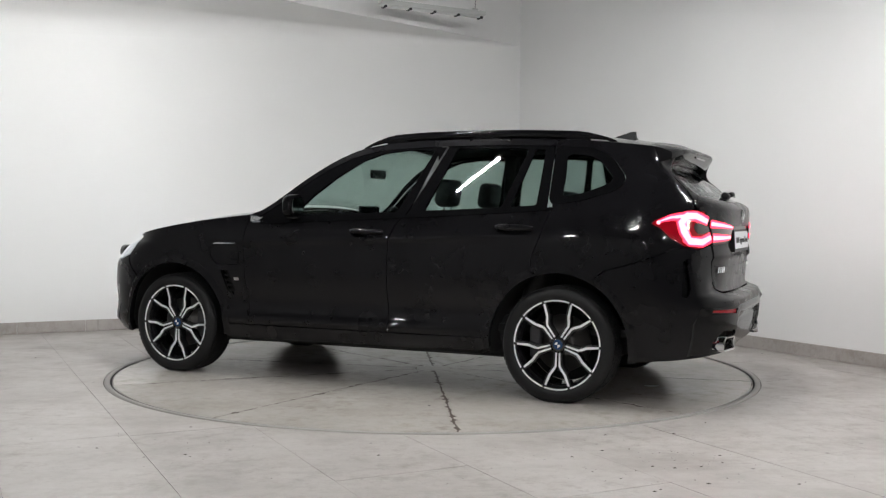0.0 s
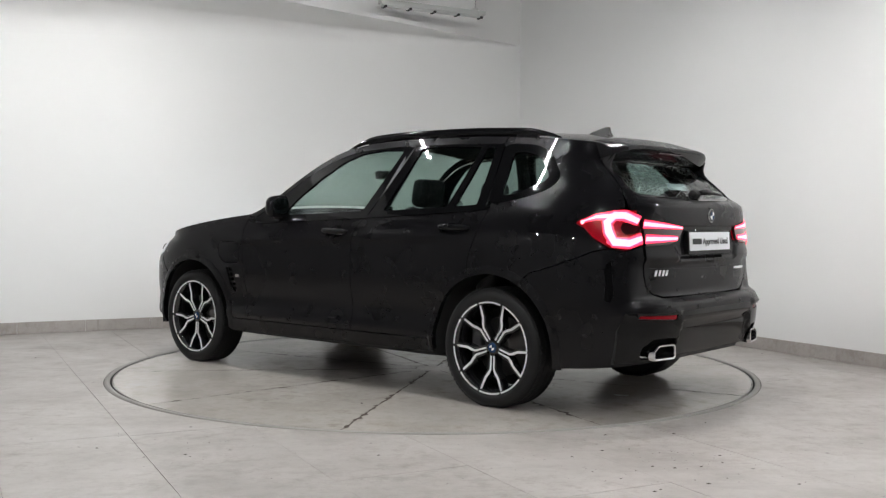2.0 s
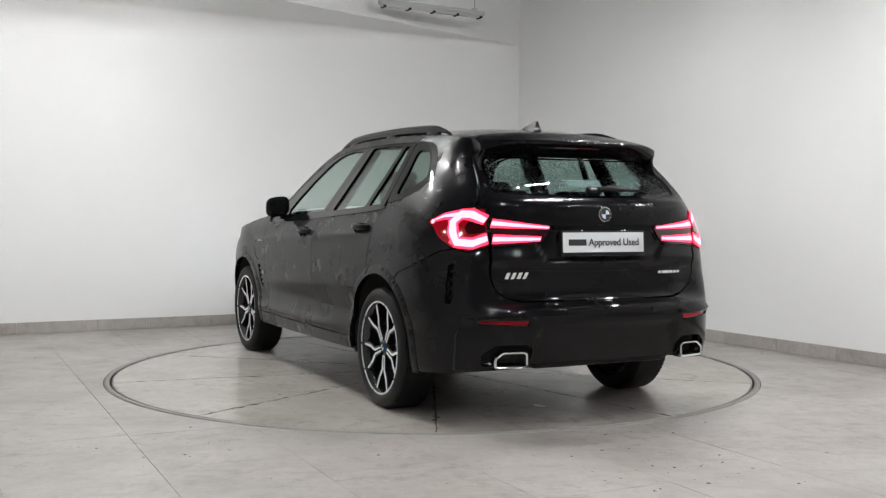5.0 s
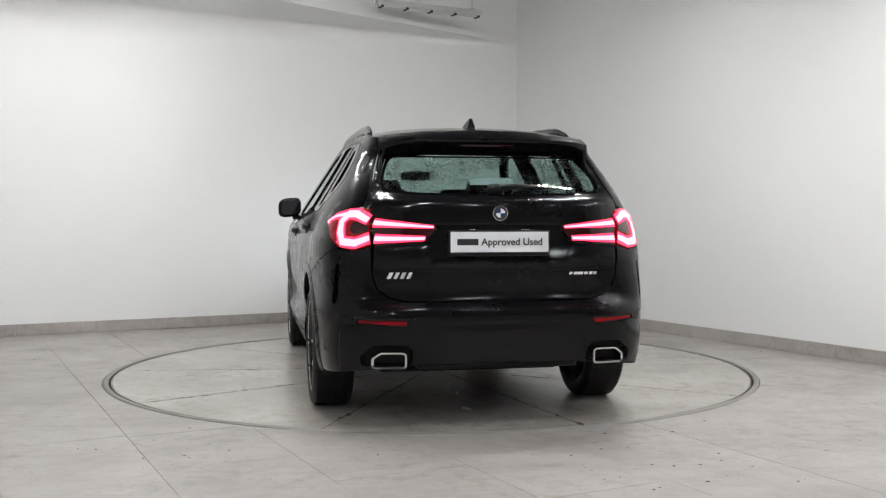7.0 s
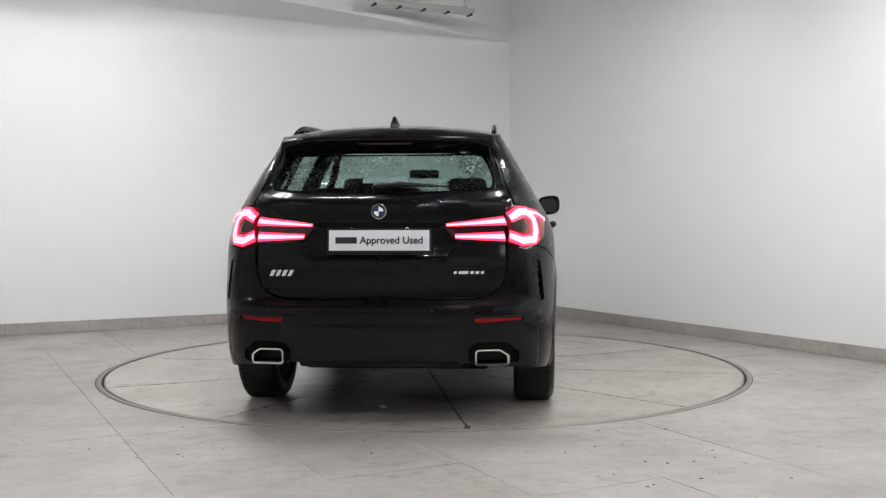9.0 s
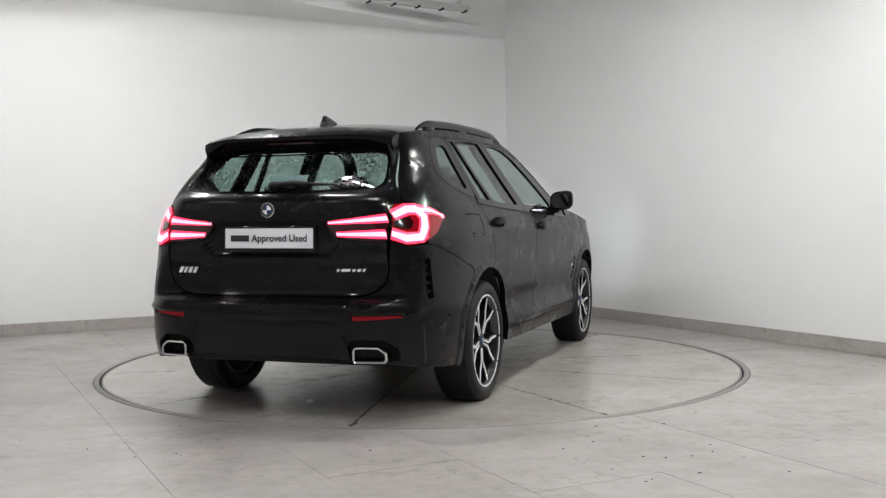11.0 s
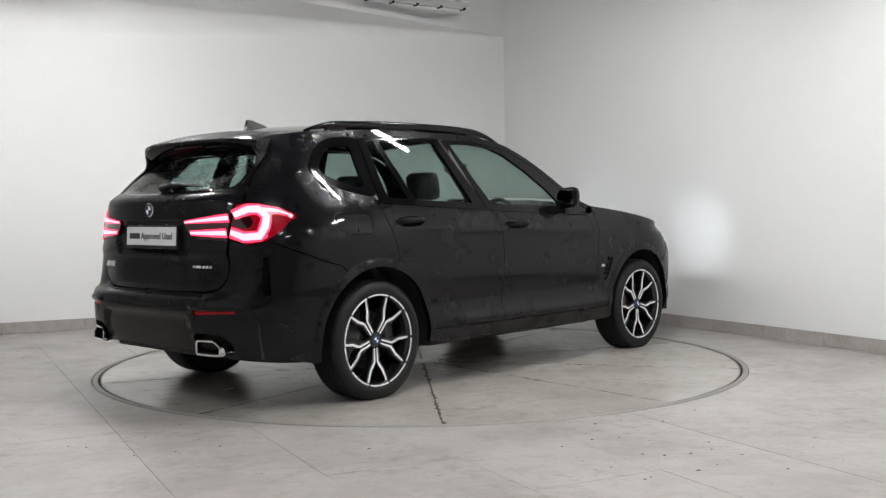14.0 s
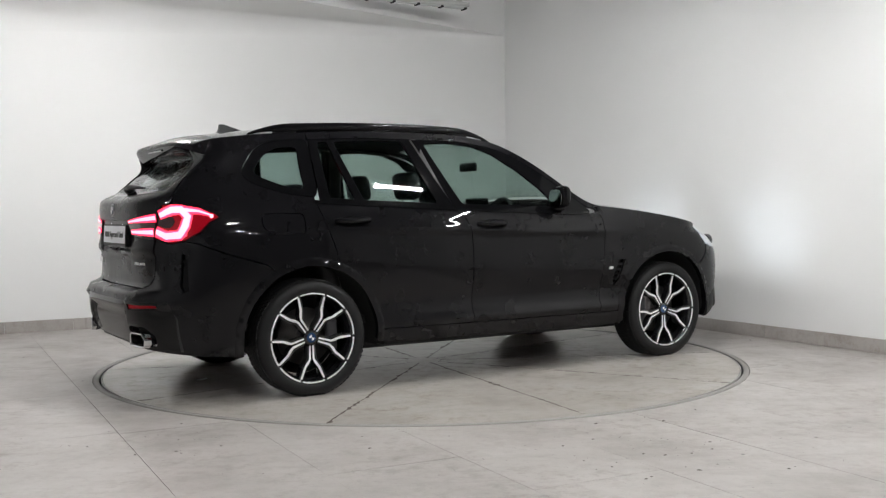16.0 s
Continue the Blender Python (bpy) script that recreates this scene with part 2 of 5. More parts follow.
def add_prism(bm, outline, depth, m=None, bevel=0.0):
    """Extrudes a flat outline (x, y) by depth along z of m."""
    m = m or Matrix()
    lo = [bm.verts.new(m @ Vector((x, y, 0))) for x, y in outline]
    hi = [bm.verts.new(m @ Vector((x, y, depth))) for x, y in outline]
    k = len(outline)
    faces = [bm.faces.new(lo[::-1]), bm.faces.new(hi)]
    for i in range(k):
        faces.append(bm.faces.new((lo[i], lo[(i + 1) % k], hi[(i + 1) % k], hi[i])))
    if bevel:
        bmesh.ops.bevel(bm, geom=list(faces[1].edges), offset=bevel, segments=2, affect="EDGES", profile=0.5)
    return bm


def add_tube(bm, path, radius, steps=8, squash=1.0):
    """A round bar along a list of points."""
    pts = [Vector(p) for p in path]
    rings = []
    for i, p in enumerate(pts):
        d = (pts[min(i + 1, len(pts) - 1)] - pts[max(i - 1, 0)]).normalized()
        side = d.cross(Vector((0, 0, 1)))
        side = side.normalized() if side.length > 1e-4 else Vector((1, 0, 0))
        up = side.cross(d)
        r = radius[i] if isinstance(radius, (list, tuple)) else radius
        rings.append([bm.verts.new(p + r * (math.cos(2 * math.pi * k / steps) * side + squash * math.sin(2 * math.pi * k / steps) * up)) for k in range(steps)])
    for a, b in zip(rings, rings[1:]):
        for k in range(steps):
            f = bm.faces.new((a[k], a[(k + 1) % steps], b[(k + 1) % steps], b[k]))
            f.smooth = True
    bm.faces.new(rings[0][::-1])
    bm.faces.new(rings[-1])
    return bm


def fix(bm):
    bmesh.ops.recalc_face_normals(bm, faces=bm.faces)
    return bm


def curve_of(*points):
    """Smooth monotone interpolation through (a, b) points, rising in a."""
    xs = np.array([p[0] for p in points], float)
    ys = np.array([p[1] for p in points], float)
    h = np.diff(xs)
    d = np.diff(ys) / h
    m = np.zeros_like(ys)
    for i in range(1, len(xs) - 1):
        m[i] = 0 if d[i - 1] * d[i] <= 0 else 2 * d[i - 1] * d[i] / (d[i - 1] + d[i])
    m[0], m[-1] = d[0], d[-1]

    def f(x):
        x = min(max(x, xs[0]), xs[-1])
        i = min(int(np.searchsorted(xs, x, side="right")) - 1, len(h) - 1)
        t = (x - xs[i]) / h[i]
        return float((2 * t**3 - 3 * t**2 + 1) * ys[i] + (t**3 - 2 * t**2 + t) * h[i] * m[i] + (-2 * t**3 + 3 * t**2) * ys[i + 1] + (t**3 - t**2) * h[i] * m[i + 1])
    return f


# ---- the room ----
LEFT_A, RIGHT_A = radians(26.0), radians(-62.5)
CORNER = Vector((1.04, 4.50, 0))
DL = -Vector((math.cos(LEFT_A), math.sin(LEFT_A), 0))
DR = Vector((math.cos(RIGHT_A), math.sin(RIGHT_A), 0))
LEN_L, LEN_R, HIGH = 9.0, 13.0, 4.1
PL, PR = CORNER + DL * LEN_L, CORNER + DR * LEN_R
PB = PL + DR * LEN_R


def wall(name, a, b, out, label, paint):
    d = (b - a).normalized()
    length = (b - a).length
    m = Matrix.Translation((a + b) / 2 + out * 0.1 + Vector((0, 0, HIGH / 2)))
    m = m @ Matrix.Rotation(math.atan2(d.y, d.x), 4, "Z")
    ob = part(name, box((length + 0.4, 0.2, HIGH)), paint)
    ob.matrix_world = m
    return tagged(ob, label, "wall", kind="structure")


def outward(d, inside):
    n = Vector((-d.y, d.x, 0))
    return n if n.dot(inside) < 0 else -n


MID = (CORNER + PB) / 2
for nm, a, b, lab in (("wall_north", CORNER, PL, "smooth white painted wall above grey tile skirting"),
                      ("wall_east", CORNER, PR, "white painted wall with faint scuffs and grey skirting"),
                      # added out of view; its grey only tunes the flank reflections
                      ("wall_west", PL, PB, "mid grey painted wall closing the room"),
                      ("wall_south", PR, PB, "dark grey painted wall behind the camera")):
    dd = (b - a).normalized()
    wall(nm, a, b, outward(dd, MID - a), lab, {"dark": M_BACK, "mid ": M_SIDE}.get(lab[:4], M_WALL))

# unseen ceiling, its tone lowered to dim what the car reflects
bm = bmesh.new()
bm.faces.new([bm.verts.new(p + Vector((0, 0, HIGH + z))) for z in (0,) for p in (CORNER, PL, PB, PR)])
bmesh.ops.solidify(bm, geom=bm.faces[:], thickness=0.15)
tagged(part("ceiling", fix(bm), M_CEIL), "plain unseen ceiling with hung tube lights, greyed to dim reflections", "ceiling", kind="structure")

# wedge-shaped bulkhead under the ceiling, along the back wall
bm = bmesh.new()
A = CORNER - DL * 0.0
edge_dir = Vector((-0.717, -0.697, 0))
tri = [A + Vector((0.05, 0.05, 0)), CORNER + DL * 7.5 + Vector((-0.02, 0.04, 0)), A + edge_dir * 7.5]
lo = [bm.verts.new(p + Vector((0, 0, 3.14))) for p in tri]
hi = [bm.verts.new(p + Vector((0, 0, HIGH))) for p in tri]
bm.faces.new(lo)
bm.faces.new(hi)
for i in range(3):
    bm.faces.new((lo[i], lo[(i + 1) % 3], hi[(i + 1) % 3], hi[i]))
tagged(part("bulkhead", fix(bm), M_WALL), "white painted ceiling bulkhead running into the corner", "bulkhead", kind="structure")


# plaster cove that rounds the wall into the bulkhead, wider away from the corner
bm = bmesh.new()
rows = []
into = -outward(DL, MID - CORNER)
for k in np.linspace(0.05, 7.4, 24):
    r = 0.02 + 0.055 * k
    ring = [(r - r * math.cos(a) + 0.0015, 3.1385 - r + r * math.sin(a)) for a in np.linspace(0, math.pi / 2, 13)] + [(0.0015, 3.1385)]
    rows.append([bm.verts.new(CORNER + DL * k + into * d + Vector((0, 0, z))) for d, z in ring])
for a, b in zip(rows, rows[1:]):
    for k in range(14):
        bm.faces.new((a[k], a[(k + 1) % 14], b[(k + 1) % 14], b[k])).smooth = k < 12
bm.faces.new(rows[0])
bm.faces.new(rows[-1][::-1])
fix(bm)
for e in bm.edges:
    e.smooth = e.calc_face_angle(0) < 0.6
tagged(part("trim_cove", fix(bm), M_WALL), "white plaster cove under the ceiling bulkhead", "cove", kind="structure")


# hung tube lamps
def tube_lamp(lit):
    root = new("tube_lamp")
    half = 0.26 if lit else 0.595
    part("housing", box((half * 2, 0.036 if lit else 0.075, 0.036 if lit else 0.045), Matrix(), 0.008), M_LAMPBODY, root)
    if lit:
        bm = bmesh.new()
        add_tube(bm, [(-half + 0.02, 0, -0.034), (half - 0.02, 0, -0.034)], 0.0105, 10)
        part("tube", fix(bm), M_TUBE, root)
        # added flanges that block upward light, so the wall dims towards the top
        for s in (-1, 1):
            part("cutoff_side", box((half * 2, 0.003, 0.019), pose(0, s * 0.0165, -0.0215), 0.001, 1), M_CUTOFF, root)
    else:
        part("diffuser", box((half * 2 - 0.04, 0.06, 0.03), pose(0, 0, -0.033), 0.01), M_LAMPBODY, root)
        for k in range(5):
            part("clip", box((0.028, 0.085, 0.022), pose(-half + 0.05 + k * (2 * half - 0.10) / 4, 0, -0.045), 0.004), M_GAP, root)
    for s in (-1, 1):
        bm = bmesh.new()
        add_tube(bm, [(s * half * 0.82, 0, 0.02), (s * half * 0.82, 0, 1.06)], 0.003, 6)
        part("wire", fix(bm), M_WIRE, root)
        part("bracket", box((0.06, 0.02, 0.03), pose(s * half * 0.82, 0, 0.03), 0.004), M_LAMPBODY, root)
    return root


hung = tube_lamp(False)
hung.matrix_world = pose(0.006, 2.76, 3.215, 0, 0, 28)
tagged(hung, "grey hung strip lamp, unlit, with dark clips on wires", "lamp")
first = tube_lamp(True)
# first five placed by their streaks on the car, the rest added as fill
LAMPS = [(-0.75, -1.40, 3.02, 2), (1.20, -1.20, 3.02, 27), (1.42, -0.42, 3.05, 32), (-1.52, -0.30, 3.05, 60), (-2.33, 0.60, 3.05, 70), (-3.5, -3.0, 3.05, 26),
         (2.75, -1.75, 3.02, -62), (3.6, -3.6, 3.02, -62), (-2.6, -4.9, 3.10, 26), (0.2, -3.6, 3.10, 26), (1.7, -5.4, 3.10, 26),
         (3.4, -6.3, 3.10, 26), (-0.9, -8.7, 3.10, 26)]
for i, (x, y, z, a) in enumerate(LAMPS):
    ob = first if i == 0 else copy_thing(first, pose(x, y, z, 0, 0, a))
    ob.matrix_basis = pose(x, y, z, 0, 0, a)
    tagged(ob, "unseen short lit white tube lamp on two wires, lighting the room", "lamp", "hung tube lamps")


# ---- the car: x forward, y to its left, origin on the floor between the axles ----
WB, HUB_Z, TYRE_R, RIM_R = 1.432, 0.349, 0.352, 0.270
_half = curve_of((0.18, 0.82), (0.25, 0.895), (0.31, 0.918), (0.38, 0.928), (0.50, 0.933), (0.62, 0.939), (0.75, 0.943), (0.88, 0.945),
                (0.97, 0.942), (1.02, 0.933), (1.07, 0.915), (1.12, 0.893), (1.25, 0.822), (1.40, 0.727), (1.55, 0.642), (1.66, 0.580))


def HALF(z):
    """Half width of the body at height z."""
    d = z - 1.12
    return _half(z) if d <= 0 else 0.893 - 0.615 * d + 0.06 * d * d


REAR = curve_of((0.22, -2.339), (0.33, -2.394), (0.42, -2.414), (0.50, -2.426), (0.62, -2.431), (0.650, -2.419), (0.668, -2.341), (0.70, -2.329), (0.80, -2.339), (0.855, -2.345), (0.885, -2.365), (0.91, -2.363),
                (0.95, -2.355), (1.05, -2.361), (1.13, -2.367), (1.18, -2.361), (1.205, -2.334), (1.235, -2.264), (1.34, -2.124), (1.44, -1.994), (1.50, -1.999), (1.66, -2.019))
CORNER_X = curve_of((0.2, -2.369), (0.45, -2.414), (0.65, -2.399), (0.85, -2.369), (1.05, -2.357), (1.15, -2.339), (1.25, -2.269), (1.34, -2.159), (1.44, -2.039), (1.5, -2.009), (1.66, -2.019))
FRONT = curve_of((0.20, 2.130), (0.28, 2.220), (0.36, 2.275), (0.45, 2.255), (0.60, 2.270), (0.75, 2.255), (0.84, 2.190), (0.90, 2.100), (0.96, 1.970), (1.2, 1.970))
POWER = curve_of((0.2, 4.3), (0.6, 4.5), (0.85, 4.2), (1.1, 3.8), (1.25, 4.4), (1.40, 5.6), (1.7, 7.0))
EDGE_Z = curve_of((-2.10, 1.522), (-1.95, 1.546), (-1.66, 1.580), (-1.37, 1.602), (-0.9, 1.620), (-0.5, 1.622), (-0.18, 1.610), (0.05, 1.574), (0.228, 1.503), (0.417, 1.384),
                  (0.60, 1.238), (0.70, 1.165), (0.80, 1.127), (0.95, 1.112), (1.2, 1.083), (1.6, 1.020), (1.9, 0.958), (2.05, 0.91), (2.16, 0.865))
XB, XFR = -1.4, 1.25
_tau = np.linspace(0, 1, 1500)
_phi = (math.pi / 2) * _tau**3 * (10 - 15 * _tau + 6 * _tau**2)
_ex, _ey = np.cos(_phi) ** 0.5, 0.93 * np.sin(_phi) ** 0.5
_arc = np.concatenate([[0], np.cumsum(np.hypot(np.diff(_ex), np.diff(_ey)))])
G0 = float(_arc[-1])
G1 = G0 + (XFR - XB)
GMAX = G1 + G0


def barrel(x):
    return 1.0 - 0.010 * (max(XB, min(XFR, x)) / 1.4) ** 2


def ease(x, a, b):
    t = max(0.0, min(1.0, (x - a) / (b - a)))
    return t * t * (3 - 2 * t)


def pressing(x, z):
    """Creases pressed into the doors: a line through the handles, a hollow and a swelling above the sill."""
    w = ease(x, -1.32, -0.95) * (1 - ease(x, 0.75, 1.15))
    if w == 0 or z > 1.09:
        return 0.0
    line = 0.010 * math.exp(-((z - 0.968 + 0.033 * x) / 0.026) ** 2)
    hollow = -0.018 * math.exp(-((z - 0.540) / 0.085) ** 2)
    swell = 0.024 * ease(x, -0.95, -0.35) * math.exp(-((z - 0.408) / 0.036) ** 2)
    return w * (line + hollow + swell)


def side(x, z):
    """Distance along the plan outline for a place x on the flank at height z."""
    if XB <= x <= XFR:
        return G0 + (x - XB)
    if x < XB:
        t = min(1.0, (XB - x) / (XB - CORNER_X(z)))
        return float(np.interp(math.acos(t ** (POWER(z) / 2)), _phi, _arc))
    t = min(1.0, (x - XFR) / (FRONT(z) - XFR))
    return GMAX - float(np.interp(math.acos(t ** 1.9), _phi, _arc))


def back(y, z):
    """The same for a place y on the tail."""
    b = HALF(z) * barrel(XB)
    t = min(1.0, abs(y) / b)
    g = float(np.interp(math.asin(t ** (POWER(z) / 2)), _phi, _arc))
    return g if y >= 0 else -g


def skin(g, z):
    s = -1.0 if g < 0 else 1.0
    g = abs(g)
    b = HALF(z)
    if g <= G0:
        phi = float(np.interp(g, _arc, _phi))
        n = POWER(z)
        w = max(0.0, min(1.0, (g - 0.56) / 0.30))
        w = w * w * (3 - 2 * w)
        x = XB - (XB - (1 - w) * REAR(z) - w * CORNER_X(z)) * math.cos(phi) ** (2 / n)
        y = b * barrel(XB) * math.sin(phi) ** (2 / n)
    elif g <= G1:
        x = XB + g - G0
        y = b * barrel(x) + pressing(x, z)
    else:
        phi = float(np.interp(GMAX - g, _arc, _phi))
        x = XFR + (FRONT(z) - XFR) * max(0.0, math.cos(phi)) ** (2 / 3.8)
        y = b * barrel(XFR) * math.sin(phi) ** (2 / 3.8)
    return Vector((x, s * y, z))


def skin_normal(g, z):
    e = 0.004
    a = skin(g + e, z) - skin(g - e, z)
    b = skin(g, z + e) - skin(g, z - e)
    n = b.cross(a)
    n = n.normalized() if n.length > 1e-9 else Vector((0, 0, 1))
    p = skin(g, z)
    return n if n.dot(p - Vector((max(-1.2, min(1.1, p.x)), 0, z))) > 0 else -n


def S(*pts):
    return [(side(x, z), z) for x, z in pts]


def B(*pts):
    return [(back(y, z), z) for y, z in pts]


def arc(cx, r, a0, a1, n=14, cz=HUB_Z):
    return [(cx + r * math.cos(radians(a0 + (a1 - a0) * i / (n - 1))), cz + r * math.sin(radians(a0 + (a1 - a0) * i / (n - 1)))) for i in range(n)]


def inside(p, poly):
    c = False
    j = len(poly) - 1
    for i in range(len(poly)):
        (x1, y1), (x2, y2) = poly[i], poly[j]
        if (y1 > p[1]) != (y2 > p[1]) and p[0] < (x2 - x1) * (p[1] - y1) / (y2 - y1) + x1:
            c = not c
        j = i
    return c


def shrink(poly, gap):
    area = sum(a[0] * b[1] - b[0] * a[1] for a, b in zip(poly, poly[1:] + poly[:1]))
    s = 1 if area > 0 else -1
    out = []
    k = len(poly)
    for i in range(k):
        a, b, c = Vector(poly[i - 1]), Vector(poly[i]), Vector(poly[(i + 1) % k])
        d1, d2 = (b - a).normalized(), (c - b).normalized()
        n1, n2 = Vector((-d1.y, d1.x)) * s, Vector((-d2.y, d2.x)) * s
        m = n1 + n2
        m = m.normalized() if m.length > 1e-6 else n1
        out.append(tuple(b + m * gap / max(0.45, m.dot(n1))))
    return out


def dense(poly, step):
    out = []
    for a, b in zip(poly, poly[1:] + poly[:1]):
        n = max(1, int(math.hypot(b[0] - a[0], b[1] - a[1]) / step))
        out += [(a[0] + (b[0] - a[0]) * i / n, a[1] + (b[1] - a[1]) * i / n) for i in range(n)]
    return out


def round_off(poly, r=0.03, steps=4):
    """Rounds the corners of an outline."""
    out = []
    k = len(poly)
    for i in range(k):
        a, b, c = Vector(poly[i - 1]), Vector(poly[i]), Vector(poly[(i + 1) % k])
        p = b + (a - b).normalized() * min(r, (a - b).length * 0.45)
        q = b + (c - b).normalized() * min(r, (c - b).length * 0.45)
        for j in range(steps + 1):
            t = j / steps
            out.append(tuple((1 - t) ** 2 * p + 2 * t * (1 - t) * b + t**2 * q))
    return out


def sheet(outer, holes=(), off=0.0, depth=0.016, gap=0.0028, step=0.05, fn=None):
    """A pressed panel on the skin: outline and holes in (g, z), with a turned-in rim. Returns vertices, normals, faces."""
    outer = dense(shrink(outer, gap) if gap else list(outer), step * 0.6)
    holes = [dense(shrink(h, -gap) if gap else list(h), step * 0.5) for h in holes]
    pts, edges = [], []
    for loop in [outer, *holes]:
        k0 = len(pts)
        pts += loop
        edges += [(k0 + i, k0 + (i + 1) % len(loop)) for i in range(len(loop))]
    border = np.array(pts)
    gs, zs = [p[0] for p in outer], [p[1] for p in outer]
    g = math.floor(min(gs) / step) * step
    while g < max(gs):
        z = math.floor(min(zs) / step) * step
        while z < max(zs):
            if inside((g, z), outer) and not any(inside((g, z), h) for h in holes):
                if np.min(np.hypot(border[:, 0] - g, border[:, 1] - z)) > step * 0.42:
                    pts.append((g, z))
            z += step
        g += step
    co, _, tris, _, _, _ = delaunay_2d_cdt([Vector(p) for p in pts], edges, [], 1, 1e-6)
    faces = []
    for t in tris:
        c = sum((co[i] for i in t), Vector((0, 0))) / len(t)
        if inside(c, outer) and not any(inside(c, h) for h in holes):
            faces.append(list(t))
    verts, normals = [], []
    for c in co:
        n = skin_normal(c.x, c.y)
        o = off + (fn(c.x, c.y) if fn else 0.0)
        verts.append(skin(c.x, c.y) + n * o)
        if fn:
            e = 0.004
            at = lambda g, z: skin(g, z) + skin_normal(g, z) * fn(g, z)
            q = (at(c.x, c.y + e) - at(c.x, c.y - e)).cross(at(c.x + e, c.y) - at(c.x - e, c.y))
            if q.length > 1e-9:
                q.normalize()
                n = q if q.dot(n) > 0 else -q
        normals.append(n)
    ok = []
    for f in faces:
        a, b, c = (verts[i] for i in f[:3])
        ok.append(f if (b - a).cross(c - a).dot(normals[f[0]]) > 0 else f[::-1])
    # rim
    count = {}
    for f in ok:
        for i in range(len(f)):
            e = (f[i], f[(i + 1) % len(f)])
            count[e] = 1
    rim = [e for e in count if (e[1], e[0]) not in count]
    made = {}
    if depth:
        for a, b in rim:
            for v in (a, b):
                if v not in made:
                    made[v] = len(verts)
                    verts += [verts[v].copy(), verts[v] - normals[v] * depth]
                    normals += [Vector((0, 0, 0)), Vector((0, 0, 0))]
        for a, b in rim:
            ok.append([made[b], made[a], made[a] + 1, made[b] + 1])
            d = (verts[b] - verts[a])
            n = d.cross(normals[a])
            for v in (made[a], made[a] + 1, made[b], made[b] + 1):
                normals[v] = normals[v] + n
    return verts, [n.normalized() if n.length > 1e-9 else Vector((0, 0, 1)) for n in normals], ok


def mesh_of(name, pieces, material, parent, label=""):
    verts, normals, faces = [], [], []
    for v, n, f in pieces:
        k = len(verts)
        verts += v
        normals += n
        faces += [[i + k for i in q] for q in f]
    me = bpy.data.meshes.new(name)
    me.from_pydata([tuple(v) for v in verts], [], faces)
    me.polygons.foreach_set("use_smooth", [True] * len(faces))
    me.update()
    me.normals_split_custom_set_from_vertices([tuple(n) for n in normals])
    me.materials.append(material)
    ob = new(name, me)
    ob.parent = parent
    if label:
        tagged(ob, label)
    return ob


def mirrored(piece):
    v, n, f = piece
    return [Vector((p.x, -p.y, p.z)) for p in v], [Vector((p.x, -p.y, p.z)) for p in n], [q[::-1] for q in f]


def both(name, material, parent, outer, holes=(), label="", **kw):
    """The same panel on the left and the right flank; returns both."""
    p = sheet(outer, holes, **kw)
    return mesh_of(name, [p], material, parent, label), mesh_of(name, [mirrored(p)], material, parent, label)


def edge_line(x0, x1, n, drop=0.0):
    return [(x0 + (x1 - x0) * i / (n - 1), EDGE_Z(x0 + (x1 - x0) * i / (n - 1)) - drop) for i in range(n)]


def top_sheet(x0, x1, n, crown, power=2.4, across=25, drop=0.0, thick=0.012):
    """Bonnet, windscreen or roof between the two upper edges."""
    bm = bmesh.new()
    rows = []
    for i in range(n):
        x = x0 + (x1 - x0) * i / (n - 1)
        z = EDGE_Z(x) - drop
        ye = skin(side(x, z), z).y
        rows.append([bm.verts.new((x, ye * s, z + crown(x) * (1 - abs(s) ** power))) for s in (math.sin(math.pi / 2 * (2 * k / (across - 1) - 1)) for k in range(across))])
    for a, b in zip(rows, rows[1:]):
        for k in range(across - 1):
            f = bm.faces.new((a[k], a[k + 1], b[k + 1], b[k]))
            f.smooth = True
    fix(bm)
    if sum(f.normal.z for f in bm.faces) < 0:
        bmesh.ops.reverse_faces(bm, faces=bm.faces[:])
    return bm


